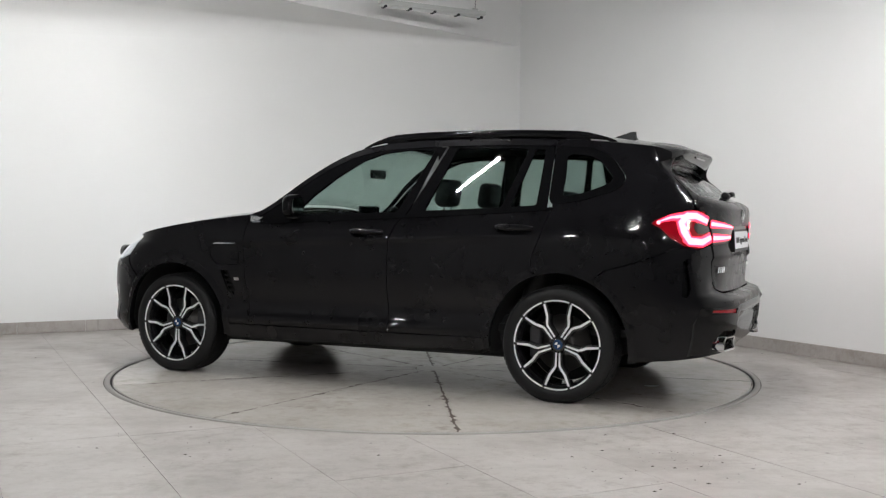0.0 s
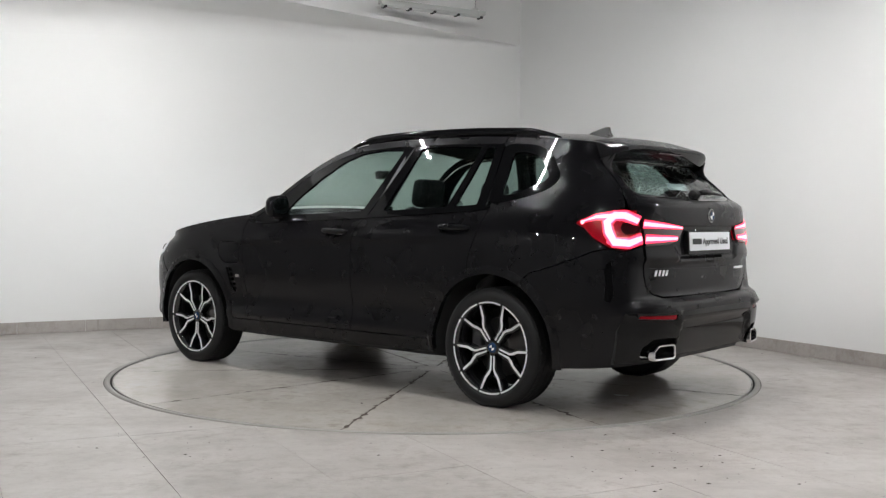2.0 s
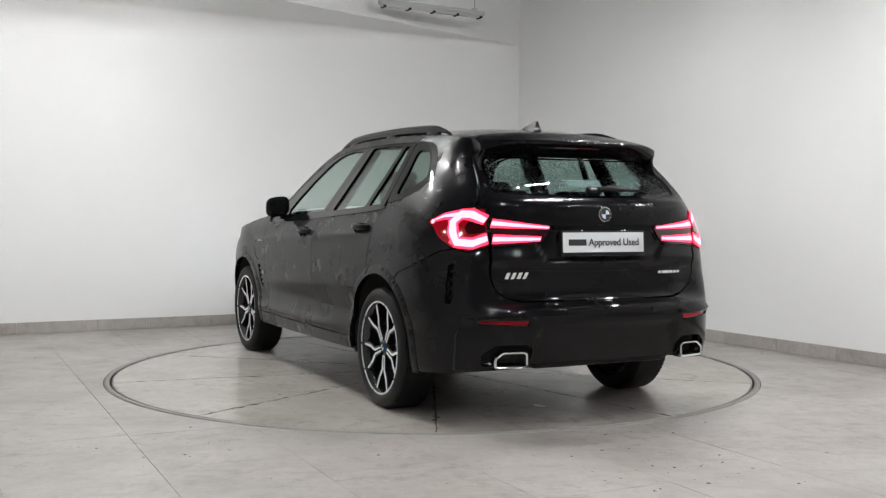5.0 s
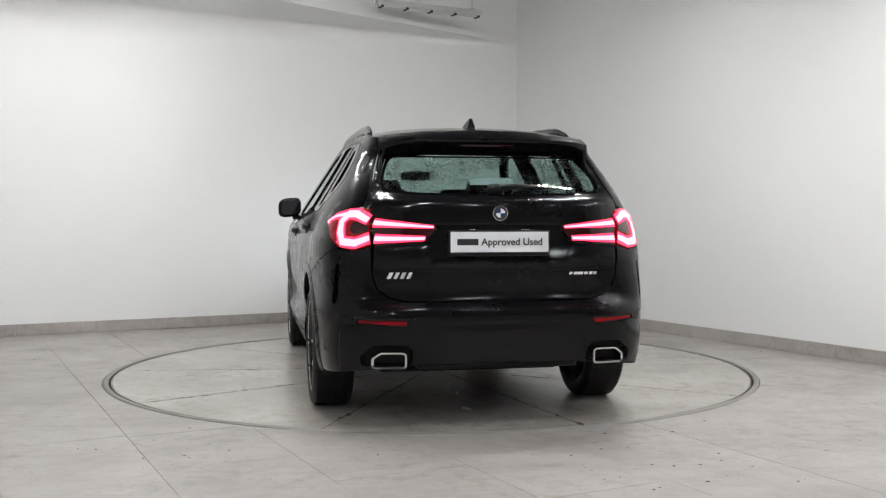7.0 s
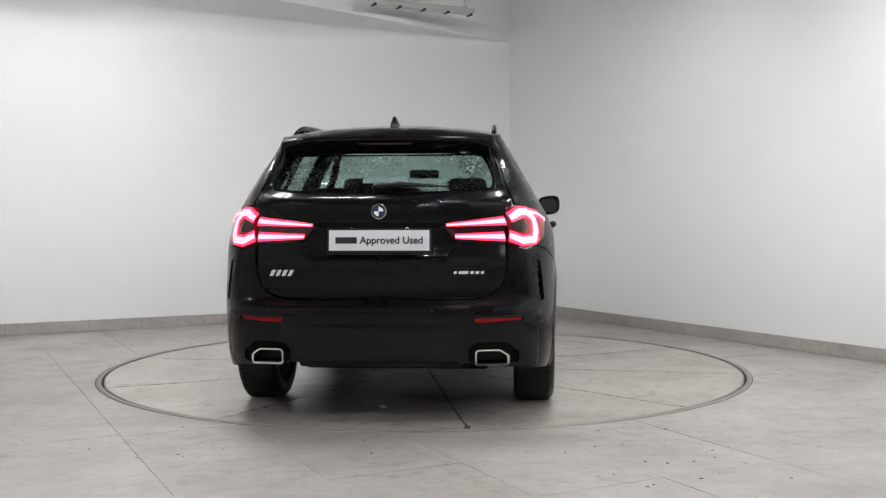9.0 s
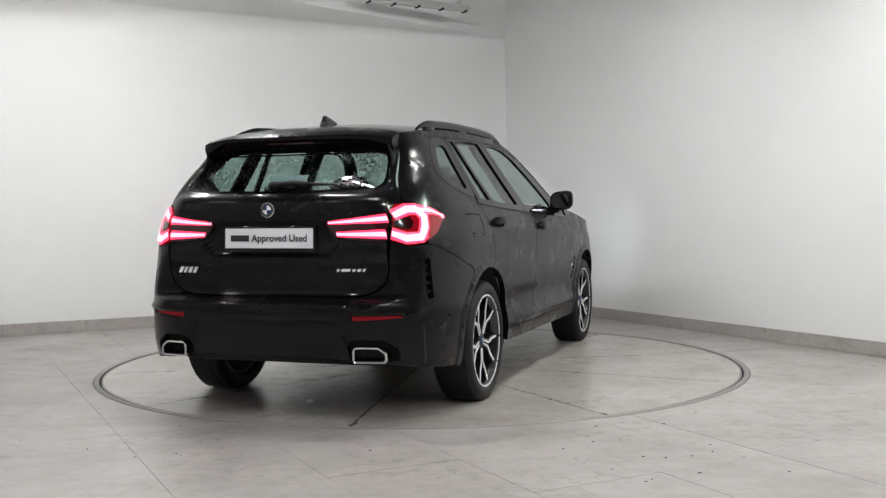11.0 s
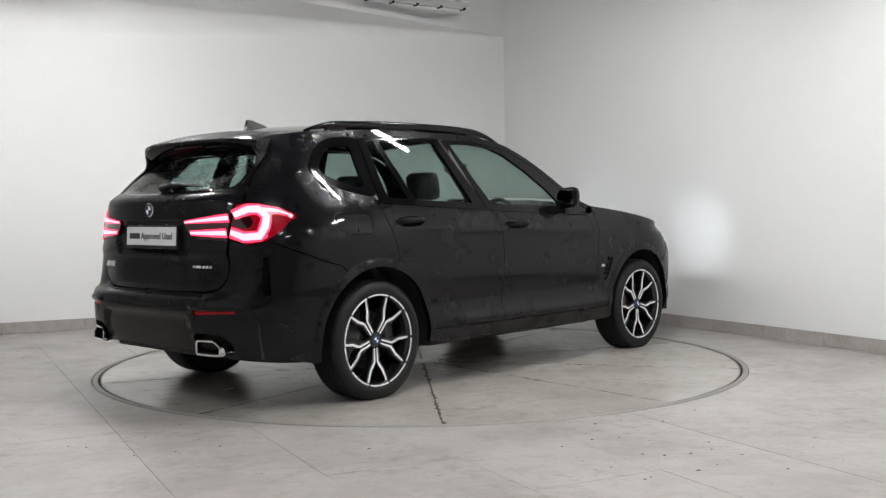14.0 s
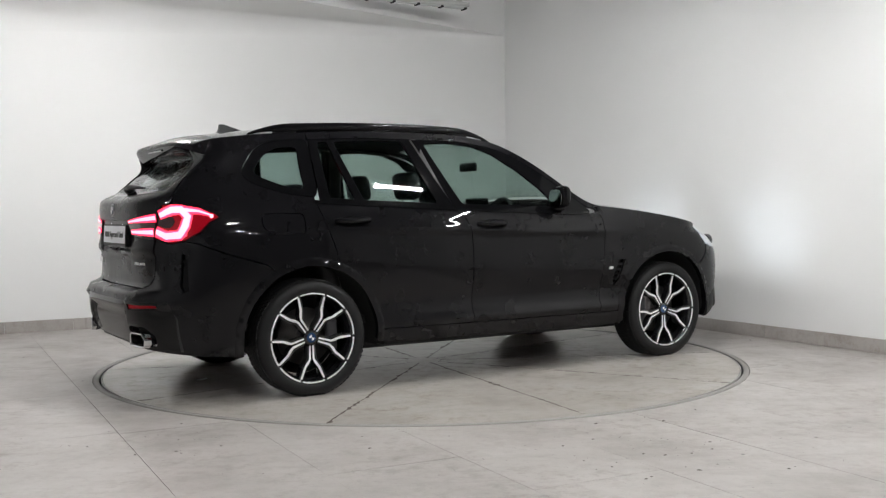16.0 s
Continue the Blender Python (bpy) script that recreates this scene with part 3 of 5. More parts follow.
def wheel(parent, x, s):
    """s: +1 left, -1 right. Parts hang from a wheel Empty."""
    w = new("wheel")
    w.parent = parent
    w.matrix_basis = pose(x, s * 0.818, HUB_Z, -90 * s, 0, 0)
    # local z points outwards
    bm = bmesh.new()
    prof = [(0.262, -0.112), (0.275, -0.120), (0.31, -0.124), (0.335, -0.118), (0.348, -0.100), (TYRE_R, -0.07), (TYRE_R + 0.001, 0.0), (TYRE_R, 0.06), (0.347, 0.088), (0.335, 0.104),
            (0.315, 0.113), (0.295, 0.114), (0.280, 0.108), (0.272, 0.098), (0.262, 0.09)]
    add_lathe(bm, prof, 72, closed=True)
    part("tyre", fix(bm), M_RUBBER, w)
    # tread blocks
    bm = bmesh.new()
    for k in range(72):
        a = 2 * math.pi * k / 72
        for h, wd, sh in ((-0.078, 0.036, 0.0), (-0.028, 0.036, 0.5), (0.024, 0.036, 0.0), (0.070, 0.034, 0.5)):
            aa = a + sh * 2 * math.pi / 72
            m = Matrix.Rotation(aa, 4, "Z") @ Matrix.Translation((TYRE_R + 0.0005, 0, h)) @ Matrix.Rotation(0.35, 4, "X")
            add_box(bm, (0.004, 0.024, wd), m)
    part("tread", bm, M_RUBBER, w)
    bm = bmesh.new()
    add_lathe(bm, [(0.262, -0.10), (0.266, 0.085), (0.272, 0.099), (0.268, 0.101), (0.258, 0.088), (0.245, 0.06), (0.238, -0.10)], 72, closed=True)
    part("rim", fix(bm), M_WHEEL, w)
    spin = -90 if s > 0 else 90
    for k in range(5):
        base = radians(spin + 180 + 72 * k)
        for h in (-1, 1):
            def arm(widths, shift=0.0):
                line = [(0.010, 0.048), (0.0125, 0.130), (0.030, 0.158), (0.046, 0.178), (0.078, 0.256)]
                lft = [(u + shift - w / 2, r) for (u, r), w in zip(line, widths)]
                rgt = [(u + shift + w / 2, r) for (u, r), w in zip(line, widths)]
                ax, ay = math.cos(base), math.sin(base)
                pts = [(r * ax - h * u * ay, r * ay + h * u * ax) for u, r in lft + rgt[::-1]]
                return pts if h < 0 else pts[::-1]
            bm = bmesh.new()
            add_prism(bm, arm((0.018, 0.028, 0.036, 0.030, 0.026), 0.005), 0.055, Matrix.Translation((0, 0, 0.028)), 0.0)
            for v in bm.verts:
                r = math.hypot(v.co.x, v.co.y)
                v.co.z += -0.012 + 0.012 * (r / 0.26) ** 2
            spoke = part("spoke", fix(bm), M_WHEEL, w)
            bm = bmesh.new()
            add_prism(bm, arm((0.009, 0.013, 0.020, 0.017, 0.012)), 0.004, Matrix.Translation((0, 0, 0.0815)), 0.0)
            for v in bm.verts:
                r = math.hypot(v.co.x, v.co.y)
                v.co.z += -0.012 + 0.012 * (r / 0.26) ** 2
            part("machined_face", fix(bm), M_ALLOY, spoke, "bright machined spoke edge")
        for a0, a1 in ((-15.5, 15.5), (19.0, 53.0)):
            bm = bmesh.new()
            pts = [(0.272 * math.cos(base + radians(a0 + (a1 - a0) * i / 10)), 0.272 * math.sin(base + radians(a0 + (a1 - a0) * i / 10))) for i in range(11)]
            pts += [(0.263 * math.cos(base + radians(a1 + (a0 - a1) * i / 10)), 0.263 * math.sin(base + radians(a1 + (a0 - a1) * i / 10))) for i in range(11)]
            add_prism(bm, pts, 0.004, Matrix.Translation((0, 0, 0.1015)))
            part("rim_edge", fix(bm), M_ALLOY, w, "bright machined rim edge")
    bm = bmesh.new()
    add_lathe(bm, [(0.050, 0.02), (0.052, 0.058), (0.042, 0.072), (0.032, 0.075)], 32)
    hub = part("hub", fix(bm), M_WHEEL, w)
    bm = bmesh.new()
    add_lathe(bm, [(0.030, 0.070), (0.030, 0.078), (0.026, 0.081)], 28)
    part("hub_cap", fix(bm), M_BLUE, hub, "round blue centre cap")
    for k in range(4):
        bm = bmesh.new()
        pts = [(0, 0)] + [(0.017 * math.cos(radians(90 * k + 9 * i)), 0.017 * math.sin(radians(90 * k + 9 * i))) for i in range(11)]
        add_prism(bm, pts, 0.001, Matrix.Translation((0, 0, 0.0812)))
        part("badge_quarter", fix(bm), M_WHITE if k % 2 else M_BLUE, hub)
    for k in range(5):
        bm = bmesh.new()
        a = radians(spin + 36 + 72 * k)
        add_lathe(bm, [(0.010, 0.03), (0.010, 0.055), (0.006, 0.058)], 6, Matrix.Translation((0.05 * math.cos(a), 0.05 * math.sin(a), 0)))
        part("wheel_bolt", fix(bm), M_DISC, hub)
    bm = bmesh.new()
    add_lathe(bm, [(0.07, -0.045), (0.175, -0.045), (0.175, -0.020), (0.09, -0.020), (0.085, 0.01), (0.07, 0.012)], 48)
    part("brake_disc", fix(bm), M_DISC, w)
    bm = bmesh.new()
    a = radians(180 if x > 0 else 0)
    add_box(bm, (0.075, 0.19, 0.075), Matrix.Rotation(a, 4, "Z") @ Matrix.Translation((0.165, 0, -0.02)), 0.015)
    part("brake_caliper", bm, M_CALIPER, w)
    bm = bmesh.new()
    add_lathe(bm, [(0.20, -0.11), (0.235, -0.10), (0.235, -0.098), (0.02, -0.095)], 48)
    part("dust_shield", fix(bm), M_UNDER, w)
    return w


def rot_box(size, at, bevel, rx=0, ry=0, rz=0, seg=3):
    bm = box(size, pose(*at, rx, ry, rz), bevel, seg)
    for f in bm.faces:
        f.smooth = True
    return bm


def seat(parent, x, y, rear=False):
    s = new("seat")
    s.parent = parent
    s.matrix_basis = pose(x, y, 0.20 if rear else 0.29)
    part("cushion", rot_box((0.52, 0.52, 0.17), (0.0, 0, 0.22), 0.06, 0, -6), M_SEAT, s)
    part("backrest", rot_box((0.15, 0.50, 0.66), (-0.33, 0, 0.55), 0.06, 0, -16), M_SEAT, s)
    part("headrest", rot_box((0.10, 0.27, 0.19), (-0.45, 0, 0.985), 0.045, 0, -10), M_SEAT, s)
    for k in (-1, 1):
        bm = bmesh.new()
        add_tube(bm, [(-0.43, k * 0.06, 0.80), (-0.45, k * 0.06, 0.95)], 0.006, 6)
        part("headrest_post", bm, M_CHROME, s)


def build_car():
    car = new("car")
    tagged(car, "wet black mid-size SUV with lit tail lamps on a turntable", "car")

    # flanks: arches
    r_in = 0.447
    fa = lambda a0, a1, n=18: arc(WB, r_in, a0, a1, n)
    ra = lambda a0, a1, n=18: arc(-WB, r_in, a0, a1, n)
    belt = curve_of((-1.42, 1.178), (-1.30, 1.166), (-0.9, 1.143), (-0.38, 1.118), (0.35, 1.088), (0.7, 1.075), (0.85, 1.07))
    belt_pts = lambda x0, x1, n=8: [(x0 + (x1 - x0) * i / (n - 1), belt(x0 + (x1 - x0) * i / (n - 1))) for i in range(n)]
    f_line = [(0.795, 1.090), (0.815, 1.02), (0.823, 0.90), (0.815, 0.70), (0.795, 0.55), (0.775, 0.37)]
    b_line = [(-0.395, belt(-0.395)), (-0.340, 1.06), (-0.303, 0.95), (-0.293, 0.80), (-0.293, 0.60), (-0.300, 0.37)]
    c_line = [(-1.372, belt(-1.372)), (-1.362, 1.12), (-1.325, 1.0), (-1.275, 0.87), (-1.262, 0.755)]

    fender = f_line[::-1] + edge_line(0.80, 1.79, 12) + [(1.80, 0.935), (1.825, 0.885), (1.875, 0.83), (1.87, 0.78), (1.84, 0.73)] + fa(44, 172, 22) + [(0.99, 0.37)]
    charge = round_off([(1.10, 0.925), (0.868, 0.925), (0.862, 0.775), (1.05, 0.775), (1.105, 0.83)], 0.035)
    vent = [(1.015, 0.735), (0.955, 0.735), (0.905, 0.60), (0.925, 0.56), (0.965, 0.60)]
    mesh_of("front_fender", [sheet(S(*fender), [S(*charge), S(*vent)], step=0.03)], M_PAINT, car)
    mesh_of("charge_flap", [sheet(S(*charge), off=-0.001)], M_PAINT_DRY, car)
    mesh_of("front_fender", [mirrored(sheet(S(*fender), [S(*vent)], step=0.03))], M_PAINT, car)
    for lft in (1, 0):
        p = sheet(S(*vent), off=-0.028, depth=0.0, gap=-0.004)
        v = mesh_of("fender_vent", [p if lft else mirrored(p)], M_PIANO, car, "gloss black vent behind the front wheel")
        for k in range(4):
            z = 0.70 - 0.035 * k
            x = 0.965 - 0.012 * k
            p = sheet(S((x + 0.034, z + 0.012), (x - 0.034, z + 0.012), (x - 0.042, z - 0.004), (x + 0.026, z - 0.004)), off=-0.004, depth=0.02, gap=0)
            mesh_of("vent_fin", [p if lft else mirrored(p)], M_PIANO, v)
        p = sheet(S((0.905, 0.690), (0.865, 0.690), (0.862, 0.670), (0.902, 0.670)), off=0.003, depth=0.004, gap=0, step=0.02)
        mesh_of("fender_badge", [p if lft else mirrored(p)], M_CHROME, car, "small chrome badge")
    hand = {}
    for nm, x, z in (("f", -0.14, 1.008), ("r", -1.155, 1.042)):
        hand[nm] = [(x + 0.115 * math.cos(2 * math.pi * i / 20), z + 0.030 * math.sin(2 * math.pi * i / 20) + 0.004 * math.cos(2 * math.pi * i / 20)) for i in range(20)]
    fdoor = f_line + b_line[::-1] + belt_pts(-0.36, 0.76)
    door_f = both("front_door", M_PAINT_DRY, car, S(*fdoor), [S(*hand["f"])], step=0.026)
    rdoor = b_line + [(-0.965, 0.37)] + arc(-WB, r_in + 0.012, 3, 66, 12) + c_line[::-1] + belt_pts(-1.35, -0.42)
    door_r = both("rear_door", M_PAINT_DRY, car, S(*rdoor), [S(*hand["r"])], step=0.026)
    for nm, doors in (("f", door_f), ("r", door_r)):
        cup = sheet(S(*hand[nm]), off=-0.030, depth=0, gap=-0.002, step=0.02)
        x0 = -0.14 if nm == "f" else -1.155
        z0 = 1.013 if nm == "f" else 1.047
        for i, d in enumerate(doors):
            mesh_of("handle_recess", [cup if i == 0 else mirrored(cup)], M_PAINT_DRY, d)
            bm = bmesh.new()
            sg = 1 if i == 0 else -1
            pts = []
            for k in range(9):
                a = -0.118 + 0.236 * k / 8
                y = skin(side(x0 + a, z0), z0).y + 0.030 * (1 - (a / 0.118) ** 4) - 0.004
                pts.append((x0 + a, sg * y, z0 + 0.004 + 0.03 * a))
            add_tube(bm, pts, [0.012, 0.017, 0.020, 0.021, 0.021, 0.021, 0.020, 0.017, 0.012], 12, 0.95)
            part("door_handle", fix(bm), M_PAINT_DRY, d)

    # quarter panel with its window
    qg = round_off([(-1.425, 1.238), (-1.412, 1.505), (-1.55, 1.495), (-1.635, 1.455), (-1.728, 1.350), (-1.700, 1.318), (-1.55, 1.260)], 0.04)
    qg_out = round_off([(-1.345, 1.188), (-1.325, 1.560), (-1.57, 1.543), (-1.69, 1.492), (-1.812, 1.345), (-1.755, 1.275), (-1.55, 1.213)], 0.06)
    drop = 0.045
    gate_edge = [(0.585, 1.475), (0.612, 1.40), (0.645, 1.30), (0.690, 1.20), (0.700, 1.160)]
    lamp_out = B((0.668, 1.150), (0.668, 0.962)) + B((0.76, 0.935)) + S((-2.17, 0.950), (-2.09, 1.0), (-2.035, 1.055), (-1.985, 1.080), (-2.00, 1.098), (-2.07, 1.130), (-2.16, 1.150)) + [(0.825, 1.157)]
    quarter = S(*c_line) + S(*arc(-WB, r_in, 67, 118, 10)) + S((-1.72, 0.80), (-1.88, 0.845), (-2.02, 0.895), (-2.10, 0.93), (-2.17, 0.945))
    quarter += [lamp_out[k] for k in (4, 5, 6, 7, 8, 9)] + [(0.825, 1.162)] + B((0.704, 1.165)) + B(*gate_edge[::-1])[1:] + S(*edge_line(-1.98, -1.325, 8)) + S((-1.325, 1.56))
    fuel = round_off([(-1.735, 1.095), (-1.47, 1.095), (-1.47, 0.975), (-1.66, 0.975), (-1.735, 1.01)], 0.03)
    pl = sheet(quarter, [S(*qg_out)])
    mesh_of("quarter_panel", [pl], M_PAINT, car)
    pr = sheet(quarter, [S(*qg_out), S(*fuel)])
    mesh_of("quarter_panel", [mirrored(pr)], M_PAINT, car)
    mesh_of("fuel_flap", [mirrored(sheet(S(*fuel), off=-0.001))], M_PAINT_DRY, car)
    both("quarter_window_trim", M_PIANO, car, S(*qg_out), [S(*qg)], off=0.001, gap=0.001, step=0.03)
    both("quarter_window", M_DARKGLASS, car, S(*qg), off=-0.008, depth=0, gap=-0.004)

    # cantrail and A-pillar
    rail = edge_line(-1.325, 0.79, 30) + edge_line(0.72, -1.325, 28, drop)
    rail = S(*rail)
    both("cantrail", M_PAINT_DRY, car, rail, gap=0.001, step=0.035)

    # door frames with panes
    def upper(x0, x1, n):
        return edge_line(x0, x1, n, drop + 0.004)
    wf = round_off([(0.37, 1.127), (-0.335, 1.146), (-0.495, 1.552), (-0.30, 1.560), (-0.12, 1.542), (0.03, 1.490), (0.20, 1.375), (0.335, 1.255), (0.41, 1.16)], 0.025)
    ff = belt_pts(0.76, -0.40, 8) + [(-0.575, EDGE_Z(-0.575) - drop - 0.004)] + upper(-0.56, 0.66, 22)
    ff[0] = (0.72, 1.085)
    both("front_window_frame", M_PIANO, car, S(*ff), [S(*wf)], off=0.0, gap=0.001, step=0.035)
    both("front_window", M_GLASS, car, S(*wf), off=-0.010, depth=0, gap=-0.004)
    wr = round_off([(-0.525, 1.152), (-1.045, 1.175), (-1.150, 1.545), (-0.90, 1.560), (-0.655, 1.560)], 0.02)
    wq = round_off([(-1.105, 1.178), (-1.270, 1.188), (-1.262, 1.538), (-1.195, 1.542)], 0.015)
    rf = belt_pts(-0.405, -1.34, 8) + [(-1.32, EDGE_Z(-1.32) - drop - 0.004)] + upper(-1.30, -0.59, 14)
    both("rear_window_frame", M_PIANO, car, S(*rf), [S(*wr), S(*wq)], off=0.001, gap=0.001, step=0.035)
    both("rear_window", M_GLASS, car, S(*wr), off=-0.010, depth=0, gap=-0.004)
    both("rear_quarter_light", M_GLASS, car, S(*wq), off=-0.010, depth=0, gap=-0.004)
    # belt strip
    strip = belt_pts(-1.38, 0.70, 20)
    both("belt_strip", M_PIANO, car, S(*strip, *[(x, z - 0.016) for x, z in strip[::-1]]), off=0.006, depth=0.012, gap=0, step=0.03, label="gloss black strip below the side windows")

    # sill, arch lips
    sill = [(0.995, 0.368), (-0.962, 0.368), (-0.955, 0.292), (0.985, 0.275)]
    both("sill", M_PAINT_DRY, car, S(*sill), off=0.004, gap=0.001)
    for cx in (WB, -WB):
        a0, a1 = (-6, 190) if cx < 0 else (-10, 187)
        lip = arc(cx, 0.484, a0, a1, 40) + arc(cx, 0.434, a1, a0, 40)

        def flare(g, z):
            p = skin(g, z)
            r = math.hypot(p.x - cx, z - HUB_Z)
            return 0.010 * (1 - ease(r, 0.468, 0.484)) + 0.002
        both("arch_lip", M_PAINT_DRY, car, S(*lip), depth=0.035, gap=0, step=0.022, fn=flare, label="gloss black wheel arch lip")
        for sg in (-1, 1):
            bm = bmesh.new()
            ring = []
            for y in (0.90, 0.55):
                ring.append([bm.verts.new((cx + 0.445 * math.cos(radians(a)), sg * y, HUB_Z + 0.445 * math.sin(radians(a)))) for a in range(-10, 191, 10)])
            for k in range(len(ring[0]) - 1):
                bm.faces.new((ring[0][k], ring[0][k + 1], ring[1][k + 1], ring[1][k])).smooth = True
            bm.faces.new(ring[1])
            part("wheel_well", fix(bm), M_UNDER, car)

    # rear bumper: one moulding round the tail
    lower_gate = [(0.662, 0.80), (0.640, 0.735), (0.580, 0.688), (0.50, 0.668)]
    half_b = S(*arc(-WB, r_in, 119, 186, 12)) + S((-1.90, 0.270), (-2.10, 0.285)) + B((0.70, 0.315), (0.40, 0.335))
    half_t = S((-1.72, 0.799), (-1.88, 0.844), (-2.02, 0.894), (-2.10, 0.929)) + [(lamp_out[3][0], 0.944)] + B((0.76, 0.930), (0.668, 0.957)) + B(*lower_gate)
    mir = lambda q: [(-g, z) for g, z in q]
    bumper = half_b + mir(half_b)[::-1] + mir(half_t) + half_t[::-1]
    refl = B((0.740, 0.580), (0.745, 0.566), (0.505, 0.552), (0.497, 0.579))
    slot = S((-2.165, 0.86), (-2.185, 0.87), (-2.205, 0.70), (-2.19, 0.655), (-2.165, 0.665))
    pipe_hole = round_off(B((0.725, 0.400), (0.66, 0.452), (0.50, 0.452), (0.470, 0.425), (0.470, 0.345), (0.72, 0.345)), 0.02)
    def press(g, z):
        # recessed diffuser field and a soft ledge
        p = skin(g, z)
        y = abs(p.y)
        w = 1 - ease(y, 0.415 + 0.35 * max(0.0, 0.50 - z), 0.455 + 0.35 * max(0.0, 0.50 - z))
        d = 1 - ease(z, 0.515, 0.555)
        brow = 0.015 * ease(y, 0.44, 0.50) * (1 - ease(y, 0.80, 0.86)) * math.exp(-((z - 0.597) / 0.016) ** 2)
        return -0.024 * w * d + brow
    mesh_of("rear_bumper", [sheet(bumper, [refl, mir(refl), slot, mir(slot), pipe_hole, mir(pipe_hole)], fn=press, step=0.026)], M_PAINT_DRY, car)
    apron = B((0.800, 0.602), (0.824, 0.50), (0.816, 0.320), (0.70, 0.320), (0.40, 0.340))
    apron = apron + mir(apron)[::-1]
    mesh_of("bumper_apron", [sheet(apron, [refl, mir(refl), pipe_hole, mir(pipe_hole)], off=0.002, depth=0.004, fn=press, step=0.026)], M_APRON, car, "gloss black lower apron of the rear bumper")
    both("rear_reflector", M_REFLECT, car, refl, off=-0.004, depth=0.01, gap=0.001, step=0.03, label="slim red reflector")
    for i in (0, 1):
        f = (lambda q: q) if i == 0 else mirrored
        v = mesh_of("rear_vent", [f(sheet(slot, off=-0.03, depth=0, gap=-0.004, step=0.03))], M_PIANO, car, "tall black corner vent")
        for k in range(4):
            z = 0.835 - 0.045 * k
            mesh_of("vent_fin", [f(sheet(S((-2.160, z), (-2.192, z + 0.004), (-2.192, z - 0.012), (-2.160, z - 0.014)), off=-0.014, depth=0.015, gap=0, step=0.02))], M_PIANO, v)
    # tail pipes
    for sg in (1, -1):
        out = round_off([(0.676, 0.388), (0.632, 0.420), (0.512, 0.420), (0.496, 0.405), (0.496, 0.344), (0.510, 0.332), (0.664, 0.332), (0.677, 0.346)], 0.012, 3)
        inn = shrink(out, 0.012)
        bm = bmesh.new()
        def loop(o, x, sc=1.0):
            return [bm.verts.new((x, sg * (0.6 + (y - 0.6) * sc), 0.38 + (z - 0.38) * sc)) for y, z in o]
        loops = [loop(out, -2.329), loop(out, -2.401), loop(shrink(out, 0.003), -2.407), loop(inn, -2.404), loop(inn, -2.229)]
        for lp in loops[1:4]:
            for v in lp:
                v.co.x += 0.20 * (abs(v.co.y) - 0.50)
        for a, b in zip(loops, loops[1:]):
            for k in range(len(a)):
                bm.faces.new((a[k], a[(k + 1) % len(a)], b[(k + 1) % len(b)], b[k]))
        pipe = part("tailpipe", fix(bm), M_CHROME, car, "chrome angular tailpipe trim")
        bm = bmesh.new()
        bm.faces.new(loop(inn, -2.239))
        part("pipe_inside", bm, M_UNDER, pipe)
    both("pipe_surround", M_UNDER, car, pipe_hole, off=-0.06, depth=0, gap=-0.01, step=0.05)
    for i in (0, 1):
        f = (lambda q: q) if i == 0 else mirrored
        seam = B((0.785, 0.590), (0.800, 0.575), (0.828, 0.50), (0.822, 0.315), (0.814, 0.315), (0.820, 0.50), (0.793, 0.570), (0.780, 0.582))
        mesh_of("bumper_seam", [f(sheet(seam, off=0.0012, depth=0.002, gap=0, step=0.03))], M_GAP, car)
    for y in (0.28, 0.66, -0.28, -0.66):
        p = skin(back(y, 0.615), 0.615)
        nrm = skin_normal(back(y, 0.615), 0.615)
        bm = bmesh.new()
        add_lathe(bm, [(0.011, -0.004), (0.011, 0.0015), (0.009, 0.002)], 16, Matrix.Translation(p) @ nrm.to_track_quat("Z", "Y").to_matrix().to_4x4())
        part("parking_sensor", fix(bm), M_PIANO, car)
    # apron below, underbody
    bm = bmesh.new()
    add_box(bm, (0.26, 0.86, 0.04), pose(-2.215, 0, 0.335), 0.015)
    part("diffuser", bm, M_PLASTIC, car, "satin black rear diffuser")
    part("underbody", box((3.4, 1.10, 0.10), pose(0.05, 0, 0.25), 0.03), M_UNDER, car)
    part("floor_pan", box((1.80, 1.62, 0.10), pose(0.0, 0, 0.295), 0.03), M_UNDER, car)
    part("axle_beam", box((0.18, 1.5, 0.10), pose(-1.432, 0, 0.30), 0.03), M_UNDER, car)
    part("silencer", rot_box((0.35, 1.0, 0.14), (-1.99, 0, 0.40), 0.05), M_UNDER, car)

    # tailgate
    gate_low = [(0.652, 0.962), (0.658, 0.80), (0.636, 0.738), (0.577, 0.692), (0.497, 0.672), (0.0, 0.664)]
    gate_up = [(0.0, 1.475), (0.45, 1.470), (0.578, 1.465), (0.605, 1.40), (0.638, 1.30), (0.682, 1.20), (0.690, 1.155), (0.660, 1.148)]
    gh = B(*gate_up) + B(*gate_low)
    gate = gh[:-1] + mir(gh)[::-1][:-1]
    glass_o = round_off(B((0.540, 1.446), (0.603, 1.30), (0.598, 1.243), (0.40, 1.226), (0.0, 1.219), (-0.40, 1.226), (-0.598, 1.243), (-0.603, 1.30), (-0.540, 1.446)), 0.03)

    def gate_press(g, z):
        # hollow round the plate, flaring out below the lamps
        y = abs(skin(g, z).y)
        w = 0.345 + 0.055 * ease(z, 0.88, 0.97)
        return -0.020 * (1 - ease(y, w, w + 0.03)) * ease(z, 0.862, 0.888) * (1 - ease(z, 1.050, 1.066))
